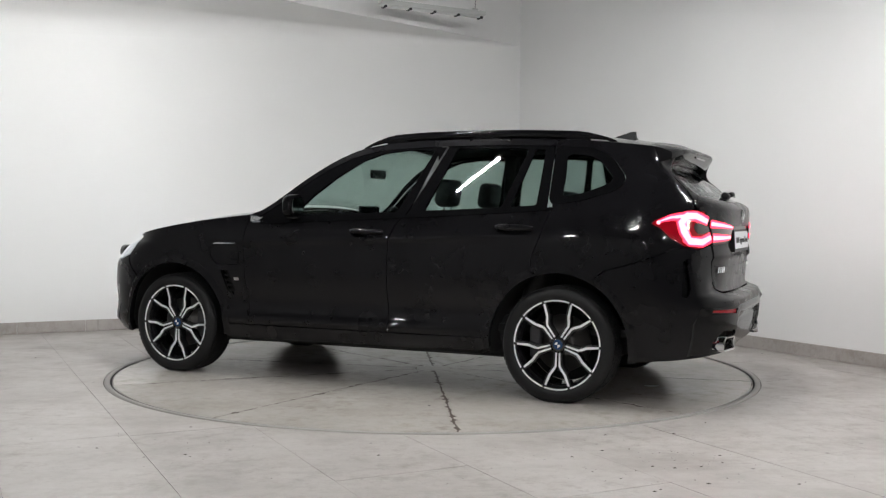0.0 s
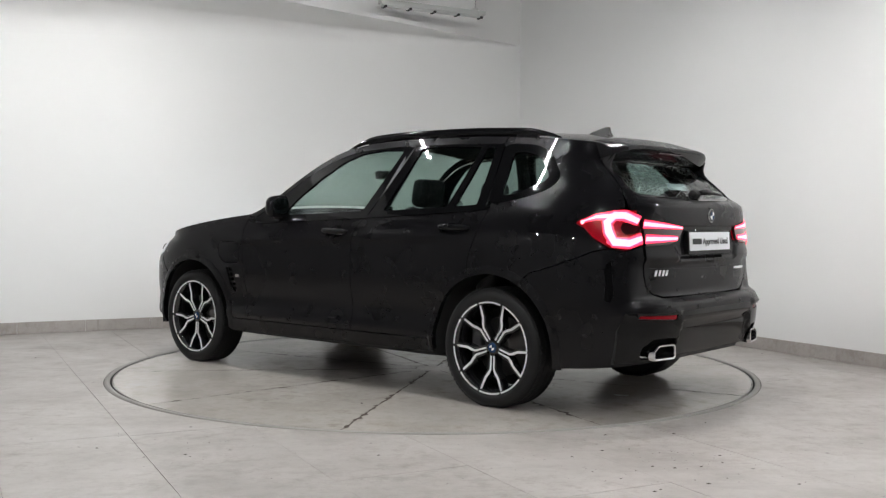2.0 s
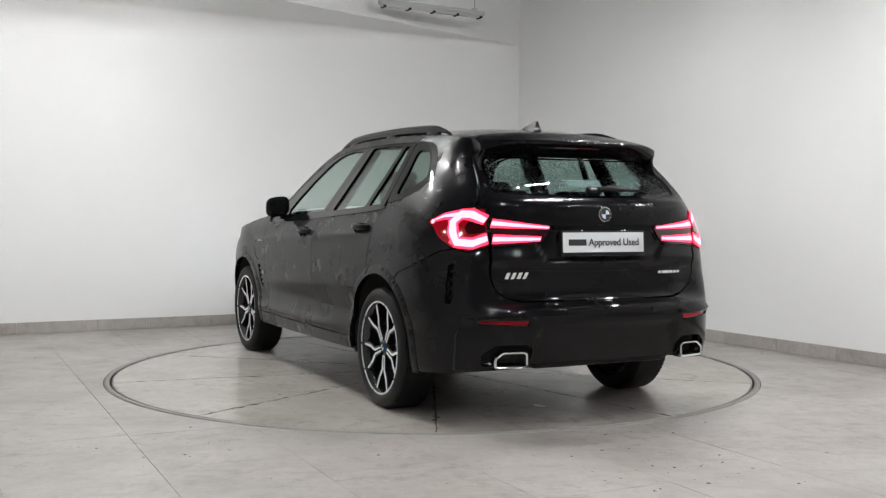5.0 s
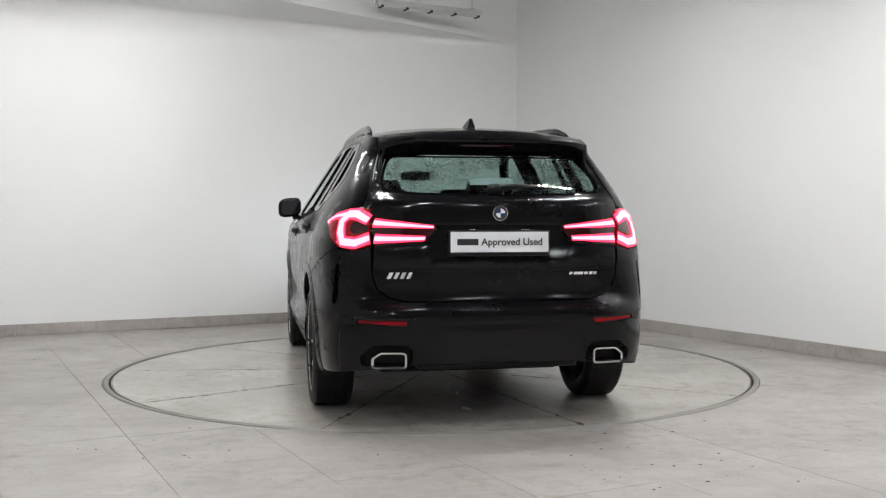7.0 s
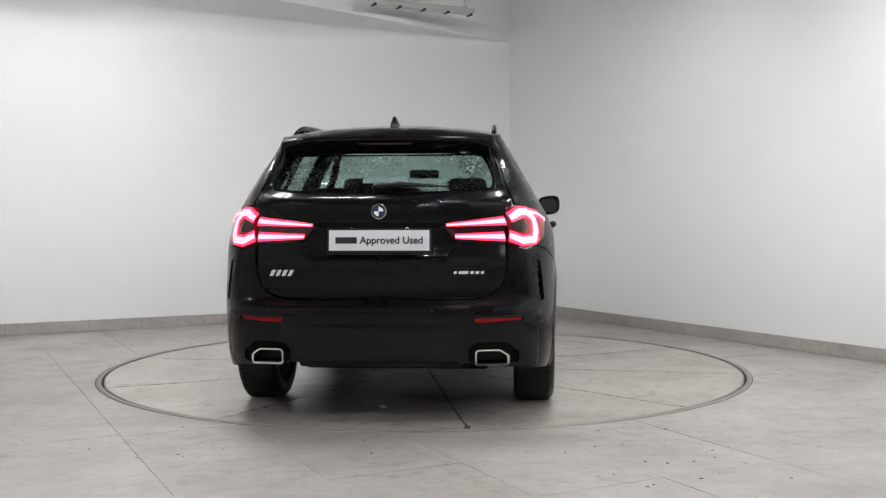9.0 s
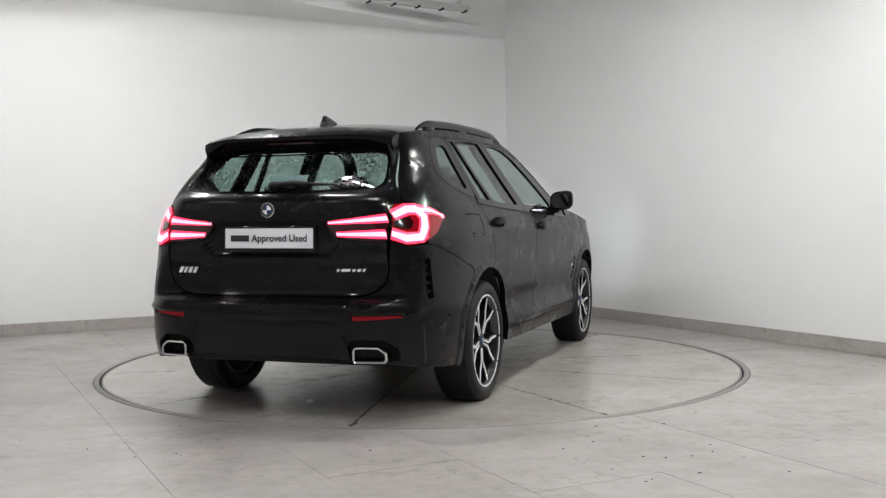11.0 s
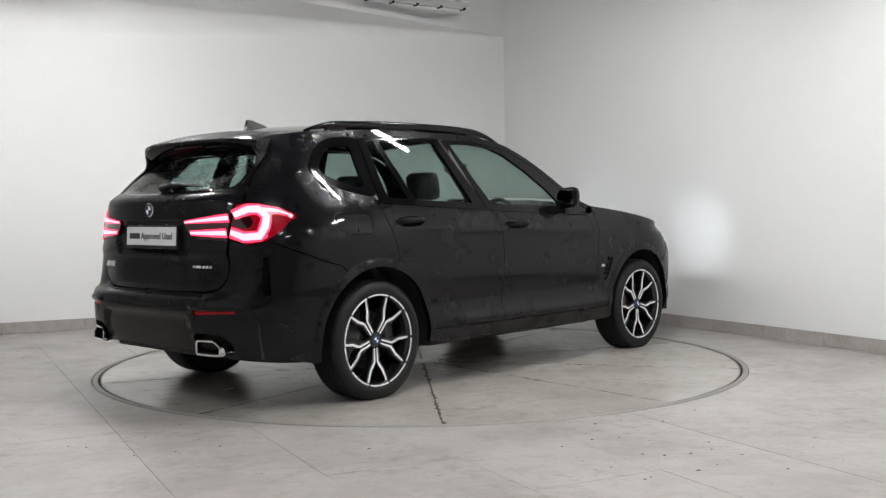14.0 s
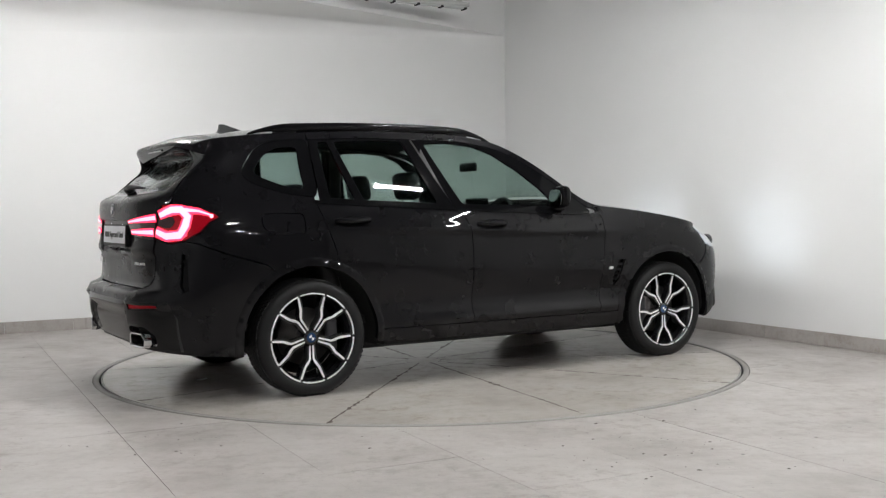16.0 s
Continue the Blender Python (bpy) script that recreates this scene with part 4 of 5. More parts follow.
    lamp_in = B((0.650, 1.105), (0.352, 1.066), (0.334, 1.052), (0.385, 0.985), (0.455, 0.968), (0.650, 0.956))
    tailgate = mesh_of("tailgate", [sheet(gate, [glass_o, lamp_in, mir(lamp_in)], fn=gate_press, step=0.022)], M_PAINT, car)
    grip = round_off(B((0.322, 1.064), (0.317, 1.042), (-0.317, 1.042), (-0.322, 1.064)), 0.008)
    mesh_of("grip_strip", [sheet(grip, off=-0.006, depth=0.006, gap=0, step=0.05)], M_PIANO, tailgate, "gloss black grip strip over the plate")
    clear = round_off(B((0.525, 1.436), (0.584, 1.31), (0.580, 1.254), (0.40, 1.241), (0.0, 1.234), (-0.40, 1.241), (-0.580, 1.254), (-0.584, 1.31), (-0.525, 1.436)), 0.05)
    mesh_of("rear_glass_border", [sheet(glass_o, [clear], off=-0.004, depth=0.006, gap=0.001, step=0.03)], M_PIANO, tailgate, "black printed border of the rear glass")
    mesh_of("rear_glass", [sheet(clear, off=-0.006, depth=0, gap=-0.004)], M_REARGLASS, tailgate, "rain-beaded rear window glass")
    # crease ledge of the gate
    mesh_of("gate_ledge", [sheet(B((0.62, 0.835), (0.0, 0.822), (-0.62, 0.835), (-0.62, 0.829), (0.0, 0.815), (0.62, 0.829)), off=0.004, depth=0.006, gap=0, step=0.05)], M_PAINT, tailgate)

    # tail lamps
    def guide_strip(path, w):
        pts = [Vector(p) for p in path]
        lft, rgt = [], []
        for i, p in enumerate(pts):
            d = (pts[min(i + 1, len(pts) - 1)] - pts[max(i - 1, 0)]).normalized()
            n = Vector((-d.y, d.x))
            ww = w[i] if isinstance(w, (list, tuple)) else w
            lft.append(tuple(p + n * ww / 2))
            rgt.append(tuple(p - n * ww / 2))
        return lft + rgt[::-1]
    for i in (0, 1):
        f = (lambda q: q) if i == 0 else mirrored
        lamp = mesh_of("tail_lamp", [f(sheet(lamp_out, off=0.006, depth=0.02, gap=0.001, step=0.03))], M_LENS, car, "lit red tail lamp wrapping the rear corner")
        ring = B((0.672, 1.090), (0.722, 1.122), (0.758, 1.122), (0.795, 1.082), (0.806, 1.03), (0.800, 0.978), (0.74, 0.972), (0.672, 1.000))
        mesh_of("light_guide", [f(sheet(guide_strip(ring, 0.060), off=0.010, depth=0.005, gap=0, step=0.02))], M_GUIDE, lamp, "glowing red light band")
        mesh_of("light_core", [f(sheet(guide_strip(ring, [0.028, 0.036, 0.040, 0.040, 0.040, 0.040, 0.036, 0.028]), off=0.012, depth=0.002, gap=0, step=0.02))], M_CORE, lamp, "brightest core of the light band")
        dark = B((0.672, 1.066), (0.722, 1.088), (0.745, 1.082), (0.762, 1.055), (0.762, 1.030), (0.750, 1.014), (0.72, 1.016), (0.672, 1.032))
        mesh_of("lamp_inner", [f(sheet(dark, off=0.011, depth=0.003, gap=0.004, step=0.02))], M_LENSDARK, lamp)
        top = S((-2.02, 1.088), (-2.08, 1.112), (-2.15, 1.120)) + [(0.85, 1.112)]
        mesh_of("light_guide", [f(sheet(guide_strip(top, [0.014, 0.034, 0.050, 0.056]), off=0.010, depth=0.004, gap=0, step=0.02))], M_GUIDE, lamp)
        mesh_of("light_core", [f(sheet(guide_strip(top, [0.006, 0.012, 0.020, 0.028]), off=0.012, depth=0.002, gap=0, step=0.02))], M_CORE, lamp)
        low = [S((-2.155, 0.985))[0], B((0.80, 0.968))[0], B((0.76, 0.963))[0]]
        mesh_of("light_guide", [f(sheet(guide_strip(low, [0.02, 0.035, 0.035]), off=0.010, depth=0.004, gap=0, step=0.02))], M_GUIDE, lamp)
        tip = [(side(-2.02, 1.083) + 0.011 * math.cos(a), 1.083 + 0.011 * math.sin(a)) for a in np.linspace(0, 2 * math.pi, 11)[:-1]]
        mesh_of("light_dot", [f(sheet(tip, off=0.013, depth=0.004, gap=0, step=0.01))], M_CORE, lamp)
        inner = mesh_of("tail_lamp_inner", [f(sheet(lamp_in, off=0.004, depth=0.02, gap=0.001, step=0.03))], M_LENSDARK, tailgate, "lit red lamp on the tailgate")
        for a, b, w0, w1 in (((0.648, 1.078), (0.350, 1.057), 0.046, 0.016), ((0.648, 0.996), (0.395, 0.998), 0.050, 0.026)):
            q = [(a[0] + (b[0] - a[0]) * k / 6, a[1] + (b[1] - a[1]) * k / 6, w0 + (w1 - w0) * k / 6) for k in range(7)]
            line = [B((y, z))[0] for y, z, _ in q]
            mesh_of("light_guide", [f(sheet(guide_strip(line, [w for _, _, w in q]), off=0.008, depth=0.004, gap=0, step=0.02))], M_GUIDE, inner)
            mesh_of("light_core", [f(sheet(guide_strip(line, [w * 0.5 for _, _, w in q]), off=0.010, depth=0.002, gap=0, step=0.02))], M_CORE, inner)

    # number plate holder with its sheet, lamps, badge and lettering
    xr = -2.354
    plate = part("plate_holder", box((0.030, 0.545, 0.135), pose(xr + 0.007, 0, 0.972, 0, 3), 0.004), M_PLASTIC, tailgate)
    bm = box((0.004, 0.525, 0.106), pose(xr - 0.009, 0, 0.978, 0, 3), 0.0015)
    panel = part("plate", bm, M_PLATE, plate, "white dealer plate with black lettering")
    word = bpy.data.curves.new("lettering", "FONT")
    word.body, word.size, word.align_x, word.align_y, word.extrude = "Approved Used", 0.052, "LEFT", "CENTER", 0.0006
    word.offset = 0.0011
    lo = new("lettering", word)
    dg = bpy.context.evaluated_depsgraph_get()
    me = bpy.data.meshes.new_from_object(lo.evaluated_get(dg))
    bpy.data.objects.remove(lo)
    wid = max(v.co.x for v in me.vertices)
    k = 0.328 / wid
    for v in me.vertices:
        v.co.x *= k
    ob = new("lettering", me)
    me.materials.append(M_INK)
    ob.parent = panel
    # text x runs towards -y of the car, text y upwards
    ob.matrix_basis = Matrix.Translation((xr - 0.0125, 0.100, 0.977)) @ Matrix.Rotation(radians(-90), 4, "Z") @ Matrix.Rotation(radians(90 - 3), 4, "X")
    part("brand_bar", box((0.0012, 0.112, 0.033), pose(xr - 0.0118, 0.172, 0.978, 0, 3)), M_INK, panel)
    part("plate_foot_line", box((0.0012, 0.155, 0.006), pose(xr - 0.0098, 0.0, 0.912, 0, 3)), M_PLATE, plate)
    for y in (0.14, -0.14):
        part("plate_bulb", box((0.02, 0.030, 0.008), pose(-2.341, y, 1.046), 0.002), M_BULB, tailgate)
    bm = bmesh.new()
    m = Matrix.Translation((-2.365, 0, 1.128)) @ Matrix.Rotation(radians(-90), 4, "Y")
    add_lathe(bm, [(0.041, -0.004), (0.041, 0.006), (0.037, 0.009)], 36, m)
    badge = part("badge", fix(bm), M_CHROME, tailgate, "round blue and white badge")
    bm = bmesh.new()
    add_lathe(bm, [(0.036, 0.007), (0.036, 0.0100)], 36, m)
    part("badge_ring", fix(bm), M_INK, badge)
    for q in range(4):
        bm = bmesh.new()
        pts = [(0, 0)] + [(0.024 * math.cos(radians(90 * q + 9 * i)), 0.024 * math.sin(radians(90 * q + 9 * i))) for i in range(11)]
        add_prism(bm, pts, 0.002, m @ Matrix.Translation((0, 0, 0.0095)))
        part("badge_quarter", fix(bm), M_WHITE if q % 2 else M_BLUE, badge)
    # chrome model marks as plain bars
    def bars(y0, z0, h, widths, gap, lean=0.3):
        y = y0
        for w in widths:
            x = min(skin(back(q, zz), zz).x for q in (y, y - w - h * lean) for zz in (z0, z0 + h)) - 0.001
            bm = bmesh.new()
            m4 = Matrix(((0, 0, -1, x), (-1, 0, 0, y), (0, 1, 0, z0), (0, 0, 0, 1)))
            add_prism(bm, [(0, 0), (w, 0), (w + h * lean, h), (h * lean, h)], 0.004, m4)
            part("model_mark", fix(bm), M_ALLOY, tailgate, "plain chrome bar of the model mark")
            y -= w + gap
    bars(0.590, 0.790, 0.032, (0.020, 0.018, 0.020, 0.018), 0.014, 0.5)
    bars(-0.385, 0.803, 0.014, (0.014, 0.050, 0.018, 0.018, 0.014), 0.010, 0.4)

    # spoiler: a thin lip over a dark undercut face
    def spoiler_rows(bm, pick):
        rows = []
        for k in range(33):
            s = -1 + 2 * k / 32
            y = 0.585 * s
            dz = -0.026 * abs(s) ** 5
            x0 = -1.90
            tip = -2.110 + 0.070 * abs(s) ** 6
            low = -0.022 * abs(s) ** 7
            zr = EDGE_Z(x0) + 0.044 * (1 - abs(s) ** 2.4) + 0.002
            prof = [(x0, zr), (-1.98, zr - 0.012 + dz * 0.3), (tip + 0.020, 1.544 + dz), (tip + 0.004, 1.536 + dz), (tip, 1.527 + dz + low * 0.5), (tip + 0.004, 1.516 + dz + low),
                    (tip + 0.040, 1.468 + dz * 1.3 + low * 0.6), (tip + 0.068, 1.446 + dz * 1.2), (-1.96, 1.45)]
            rows.append([bm.verts.new((x, y, z)) for x, z in pick(prof)])
        return rows
    bm = bmesh.new()
    rows = spoiler_rows(bm, lambda q: q[:6] + q[8:])
    n = len(rows[0])
    for a, b in zip(rows, rows[1:]):
        for k in range(n - 1):
            bm.faces.new((a[k], a[k + 1], b[k + 1], b[k]))
    bm.faces.new(rows[0])
    bm.faces.new(rows[-1][::-1])
    fix(bm)
    for f in bm.faces:
        f.smooth = len(f.verts) == 4
    for e in bm.edges:
        e.smooth = e.calc_face_angle(0) < 0.6
    sp = part("roof_spoiler", bm, M_PAINT, tailgate, "wet black roof spoiler lip")
    bm = bmesh.new()
    rows = spoiler_rows(bm, lambda q: q[5:])
    for a, b in zip(rows, rows[1:]):
        for k in range(len(a) - 1):
            bm.faces.new((a[k], b[k], b[k + 1], a[k + 1])).smooth = True
    part("spoiler_face", fix(bm), M_PIANO, sp, "gloss black underside of the spoiler")
    part("brake_light", box((0.006, 0.30, 0.012), pose(-2.096, 0, 1.497, 0, -42), 0.002), M_LENSDARK, sp, "dark red high brake light")
    for sg in (1, -1):
        bm = bmesh.new()
        rows = []
        for k in range(9):
            t = k / 8
            z = 1.475 - 0.205 * t
            y = 0.566 + 0.052 * t
            p = skin(back(y, z), z)
            xo = (1 - t) ** 1.3 * -2.050 + (1 - (1 - t) ** 1.3) * (p.x - 0.004)
            rows.append([bm.verts.new((x, sg * yy, z)) for x, yy in ((p.x + 0.03, y + 0.012), (xo, y + 0.004), (xo, y - 0.008), (p.x + 0.03, y - 0.016))])
        for r0, r1 in zip(rows, rows[1:]):
            for k in range(4):
                bm.faces.new((r0[k], r0[(k + 1) % 4], r1[(k + 1) % 4], r1[k]))
        bm.faces.new(rows[0])
        bm.faces.new(rows[-1])
        part("air_blade", fix(bm), M_PLASTIC, tailgate, "gloss black air blade beside the rear glass")
    # wiper
    bm = bmesh.new()
    add_tube(bm, [(-2.281, -0.02, 1.262), (-2.281, -0.10, 1.270), (-2.271, -0.22, 1.266), (-2.261, -0.36, 1.258)], [0.022, 0.024, 0.014, 0.006], 8, 0.7)
    add_box(bm, (0.05, 0.09, 0.045), pose(-2.262, 0.0, 1.256, 0, -35), 0.015)
    part("rear_wiper", fix(bm), M_PLASTIC, tailgate, "black rear wiper arm")
    part("window_label", box((0.002, 0.24, 0.048), pose(-2.142, -0.005, 1.300, 0, 38.5)), M_PLATE, tailgate, "white label inside the rear glass")

    # roof, bonnet, windscreen
    bm = top_sheet(-1.95, 0.06, 40, curve_of((-1.95, 0.042), (-1.6, 0.052), (-1.0, 0.056), (-0.4, 0.050), (0.06, 0.040)))
    part("roof", bm, M_PAINT_TOP, car, "wet black roof")
    bm = top_sheet(0.06, 0.80, 18, curve_of((0.06, 0.04), (0.4, 0.085), (0.8, 0.075)))
    part("windscreen", bm, M_GLASS, car)
    bm = top_sheet(0.78, 2.16, 36, curve_of((0.78, 0.052), (1.2, 0.058), (1.7, 0.060), (2.05, 0.045), (2.16, 0.01)))
    part("bonnet", bm, M_PAINT_TOP, car, "wet black bonnet with rain beads")
    # roof rails
    for sg in (1, -1):
        pts = []
        for k in range(30):
            t = k / 29
            x = 0.06 - 1.76 * t
            y = skin(side(x, EDGE_Z(x) - 0.002), EDGE_Z(x) - 0.002).y - 0.030
            lift = 0.026 * min(1, math.sin(math.pi * min(1, max(0, t))) * 3.0) ** 0.6
            pts.append((x, sg * y, EDGE_Z(x) + 0.006 + lift))
        bm = bmesh.new()
        add_tube(bm, pts, [0.004 + 0.014 * min(1, 7 * k / 29, 7 * (1 - k / 29)) for k in range(30)], 10, 1.5)
        rl = part("roof_rail", fix(bm), M_PIANO, car, "gloss black roof rail")
        for t in (0.14, 0.5, 0.86):
            x = 0.06 - 1.76 * t
            y = skin(side(x, EDGE_Z(x) - 0.002), EDGE_Z(x) - 0.002).y - 0.030
            part("rail_foot", rot_box((0.16, 0.026, 0.04), (x, sg * y, EDGE_Z(x) + 0.006), 0.01), M_PIANO, rl)
    # antenna fin
    bm = bmesh.new()
    zf = EDGE_Z(-1.62) + 0.046
    add_prism(bm, [(-1.48, 0.0), (-1.55, 0.030), (-1.640, 0.059), (-1.676, 0.058), (-1.670, 0.024), (-1.69, 0.0)], 0.05, Matrix(((1, 0, 0, 0), (0, 0, -1, 0.025), (0, 1, 0, zf), (0, 0, 0, 1))))
    for v in bm.verts:
        v.co.y *= max(0.12, 1 - (v.co.z - zf) / 0.078)
    bmesh.ops.bevel(bm, geom=bm.edges[:], offset=0.004, segments=2, affect="EDGES")
    part("antenna_fin", fix(bm), M_PLASTIC, car, "shark fin antenna")

    # mirrors
    for sg in (1, -1):
        bm = bmesh.new()
        bmesh.ops.create_uvsphere(bm, u_segments=24, v_segments=14, radius=1.0)
        for v in bm.verts:
            x, y, z = v.co
            f = lambda a: math.copysign(abs(a) ** 0.62, a)
            v.co = Vector((0.402 + 0.050 * f(x) * (1 if x > 0 else 0.66), sg * (0.965 + 0.088 * f(y)), 1.186 + 0.074 * f(z) - 0.010 * f(y) * sg))
        for f in bm.faces:
            f.smooth = True
        mir_ob = part("door_mirror", fix(bm), M_PIANO, car, "gloss black door mirror")
        bm = bmesh.new()
        ol = round_off([(0.900, 1.134), (1.022, 1.130), (1.034, 1.18), (1.018, 1.236), (0.908, 1.238), (0.893, 1.19)], 0.03)
        add_prism(bm, [(sg * y, z) for y, z in ol], 0.004, Matrix(((0, 0, -1, 0.367), (1, 0, 0, 0), (0, 1, 0, 0), (0, 0, 0, 1))))
        part("mirror_glass", fix(bm), M_MIRROR, mir_ob, "mirror glass, darkened like a reflected car side")
        part("mirror_foot", rot_box((0.09, 0.12, 0.035), (0.43, sg * 0.885, 1.112), 0.012, 0, 0, 0), M_PIANO, mir_ob)

    # front end
    hl = S((1.80, 0.945), (1.83, 0.885), (1.88, 0.835), (1.99, 0.80), (2.10, 0.788), (2.185, 0.79)) + S((2.185, 0.84), (2.10, 0.88), (1.98, 0.915), (1.90, 0.935))
    gb = GMAX - float(np.interp(math.asin((0.70 / (HALF(0.842) * barrel(XFR))) ** 1.9), _phi, _arc))
    eye = [(gb + 0.052 * math.cos(t), 0.842 + 0.050 * math.sin(t)) for t in np.linspace(0, 2 * math.pi, 25)[:-1]]
    both("headlight", M_HEAD, car, hl, [eye], off=0.002, gap=0.001, step=0.03, label="lit clear headlight")
    px = skin(gb, 0.842).x
    fb = S(*arc(WB, r_in, 42, -10, 12)) + S((1.93, 0.262), (2.05, 0.27)) + [(GMAX, 0.285), (GMAX, 0.845)] + S((2.14, 0.785), (1.99, 0.795), (1.885, 0.828), (1.88, 0.78), (1.85, 0.735))
    p = sheet(fb, step=0.05)
    mesh_of("front_bumper", [p, mirrored(p)], M_PAINT_DRY, car)
    both("front_air_duct", M_PLASTIC, car, S((2.02, 0.46), (2.12, 0.47), (2.17, 0.36), (2.05, 0.33)), off=0.004, depth=0.006, gap=0, label="satin black corner duct")
    mesh_of("grille", [(sheet([(GMAX - 0.05, 0.80), (GMAX - 0.30, 0.80), (GMAX - 0.32, 0.60), (GMAX - 0.06, 0.55)], off=0.004, depth=0.006, gap=0))], M_PIANO, car)
    mesh_of("grille", [mirrored(sheet([(GMAX - 0.05, 0.80), (GMAX - 0.30, 0.80), (GMAX - 0.32, 0.60), (GMAX - 0.06, 0.55)], off=0.004, depth=0.006, gap=0))], M_PIANO, car)
    for sg in (1, -1):
        bm = bmesh.new()
        m = Matrix.Translation((px - 0.096, sg * 0.70, 0.842)) @ Matrix.Rotation(radians(90), 4, "Y")
        add_lathe(bm, [(0.053, 0.0), (0.053, 0.09), (0.048, 0.09), (0.046, 0.005)], 24, m)
        pod = part("headlight_barrel", fix(bm), M_PIANO, car)
        bm = bmesh.new()
        add_lathe(bm, [(0.024, 0.010), (0.024, 0.014)], 20, m)
        part("headlight_bulb", fix(bm), M_BEAM, pod, "bright white headlight")

    # cabin
    part("cabin_floor", box((3.3, 1.50, 0.05), pose(-0.55, 0, 0.42), 0.01), M_CABIN, car)
    part("dashboard", rot_box((0.42, 1.40, 0.26), (0.55, 0, 0.98), 0.07), M_CABIN, car)
    part("headliner", top_sheet(-1.85, 0.0, 16, lambda x: 0.06, drop=0.03), M_LINER, car)
    for y in (0.37, -0.37):
        seat(car, -0.02, y)
    for y in (0.46, 0.0, -0.46):
        seat(car, -0.90, y, True)
    part("parcel_shelf", box((0.62, 1.22, 0.03), pose(-1.80, 0, 1.02), 0.01), M_CABIN, car)
    bm = bmesh.new()
    m = pose(0.27, -0.37, 1.02, 0, -65, 0)
    ring = [m @ Vector((0.18 * math.cos(a), 0.18 * math.sin(a), 0)) for a in np.linspace(0, 2 * math.pi, 33)]
    add_tube(bm, ring, 0.014, 8)
    add_box(bm, (0.12, 0.16, 0.05), m, 0.02)
    add_box(bm, (0.03, 0.33, 0.02), m, 0.006)
    part("steering_wheel", bm, M_CABIN, car)
    part("screen", box((0.02, 0.30, 0.11), pose(0.36, 0.0, 1.14, 0, -8), 0.008), M_PIANO, car)
    part("rear_view_mirror", rot_box((0.03, 0.23, 0.065), (0.28, 0, 1.43), 0.02), M_PLASTIC, car)
    for sg in (1, -1):
        p = sheet(S((0.75, 1.065), (-0.9, 1.125), (-1.95, 1.14), (-1.96, 0.86), (-0.95, 0.86), (-0.93, 0.42), (0.80, 0.42)), off=-0.055, depth=0, gap=0, step=0.08)
        mesh_of("door_lining", [p if sg > 0 else mirrored(p)], M_CABIN, car)
        bm = bmesh.new()
        a = skin(side(-0.44, 1.12), 1.12)
        b = skin(side(-0.56, 1.57), 1.57)
        add_tube(bm, [(a.x, sg * (a.y - 0.05), a.z), (b.x, sg * (b.y - 0.05), b.z)], 0.045, 8)
        part("pillar_lining", fix(bm), M_CABIN, car)
    for x in (WB, -WB):
        for sg in (1, -1):
            wheel(car, x, sg)
    return car


car = build_car()

# ---- turntable ----
R_OUT, R_GAP, R_DISC = 2.306, 2.271, 2.250


def build_turntable():
    table = new("turntable")
    tagged(table, "round cement-tiled car turntable with radial joints and steel rim", "turntable")
    bm = bmesh.new()
    add_lathe(bm, [(R_DISC - 0.004, -0.10), (R_DISC - 0.004, -0.0008)], 160)
    part("base", fix(bm), M_RUST, table)
    bm = bmesh.new()
    add_lathe(bm, [(R_DISC + 0.006, -0.02), (R_DISC + 0.006, 0.001), (R_DISC, 0.001), (R_DISC, -0.02)], 160, closed=True)
    part("steel_edge", fix(bm), M_STEEL, table)
    for k in range(10):
        bm = bmesh.new()
        a0, a1 = radians(10.6 + 36 * k), radians(10.6 + 36 * (k + 1))
        gap = 0.0105
        steps = 60
        def edge(a, sgn, seed):
            r2 = random.Random(seed)
            pts = []
            for i in range(steps + 1):
                r = 0.13 + (R_DISC - 0.003 - 0.13) * i / steps
                chip = gap * (0.15 + 0.85 * r2.random() ** 1.5) + (0.026 * r2.random() ** 2 if r2.random() > 0.66 else 0)
                pts.append((r * math.cos(a) - sgn * chip * math.sin(a), r * math.sin(a) + sgn * chip * math.cos(a)))
            return pts
        lft = edge(a0, 1, k * 2)
        rgt = edge(a1, -1, k * 2 + 1)
        outer = [((R_DISC - 0.003) * math.cos(a0 + (a1 - a0) * i / 18), (R_DISC - 0.003) * math.sin(a0 + (a1 - a0) * i / 18)) for i in range(1, 18)]
        inn = [(0.13 * math.cos(a1 + (a0 - a1) * i / 6), 0.13 * math.sin(a1 + (a0 - a1) * i / 6)) for i in range(1, 6)]
        add_prism(bm, lft + outer + rgt[::-1] + inn, 0.012, Matrix.Translation((0, 0, -0.012)))
        part("sector_slab", bm, M_TABLE, table)
    bm = bmesh.new()
    add_lathe(bm, [(0.126, -0.012), (0.126, 0.0)], 40)
    part("centre_cap", fix(bm), M_TABLE, table)
    return table


table = build_turntable()



def build_scrap():
    bm = bmesh.new()
    pts = [(-0.045, -0.012), (-0.010, -0.022), (0.040, -0.016), (0.052, 0.004), (0.020, 0.020), (-0.030, 0.014)]
    add_prism(bm, pts, 0.0012)
    for v in bm.verts:
        v.co.z += 0.006 * abs(v.co.x) / 0.05
    ob = part("paper_scrap", fix(bm), M_WHITE)
    return tagged(ob, "small crumpled white paper scrap lying on the turntable", "paper")


scrap = build_scrap()

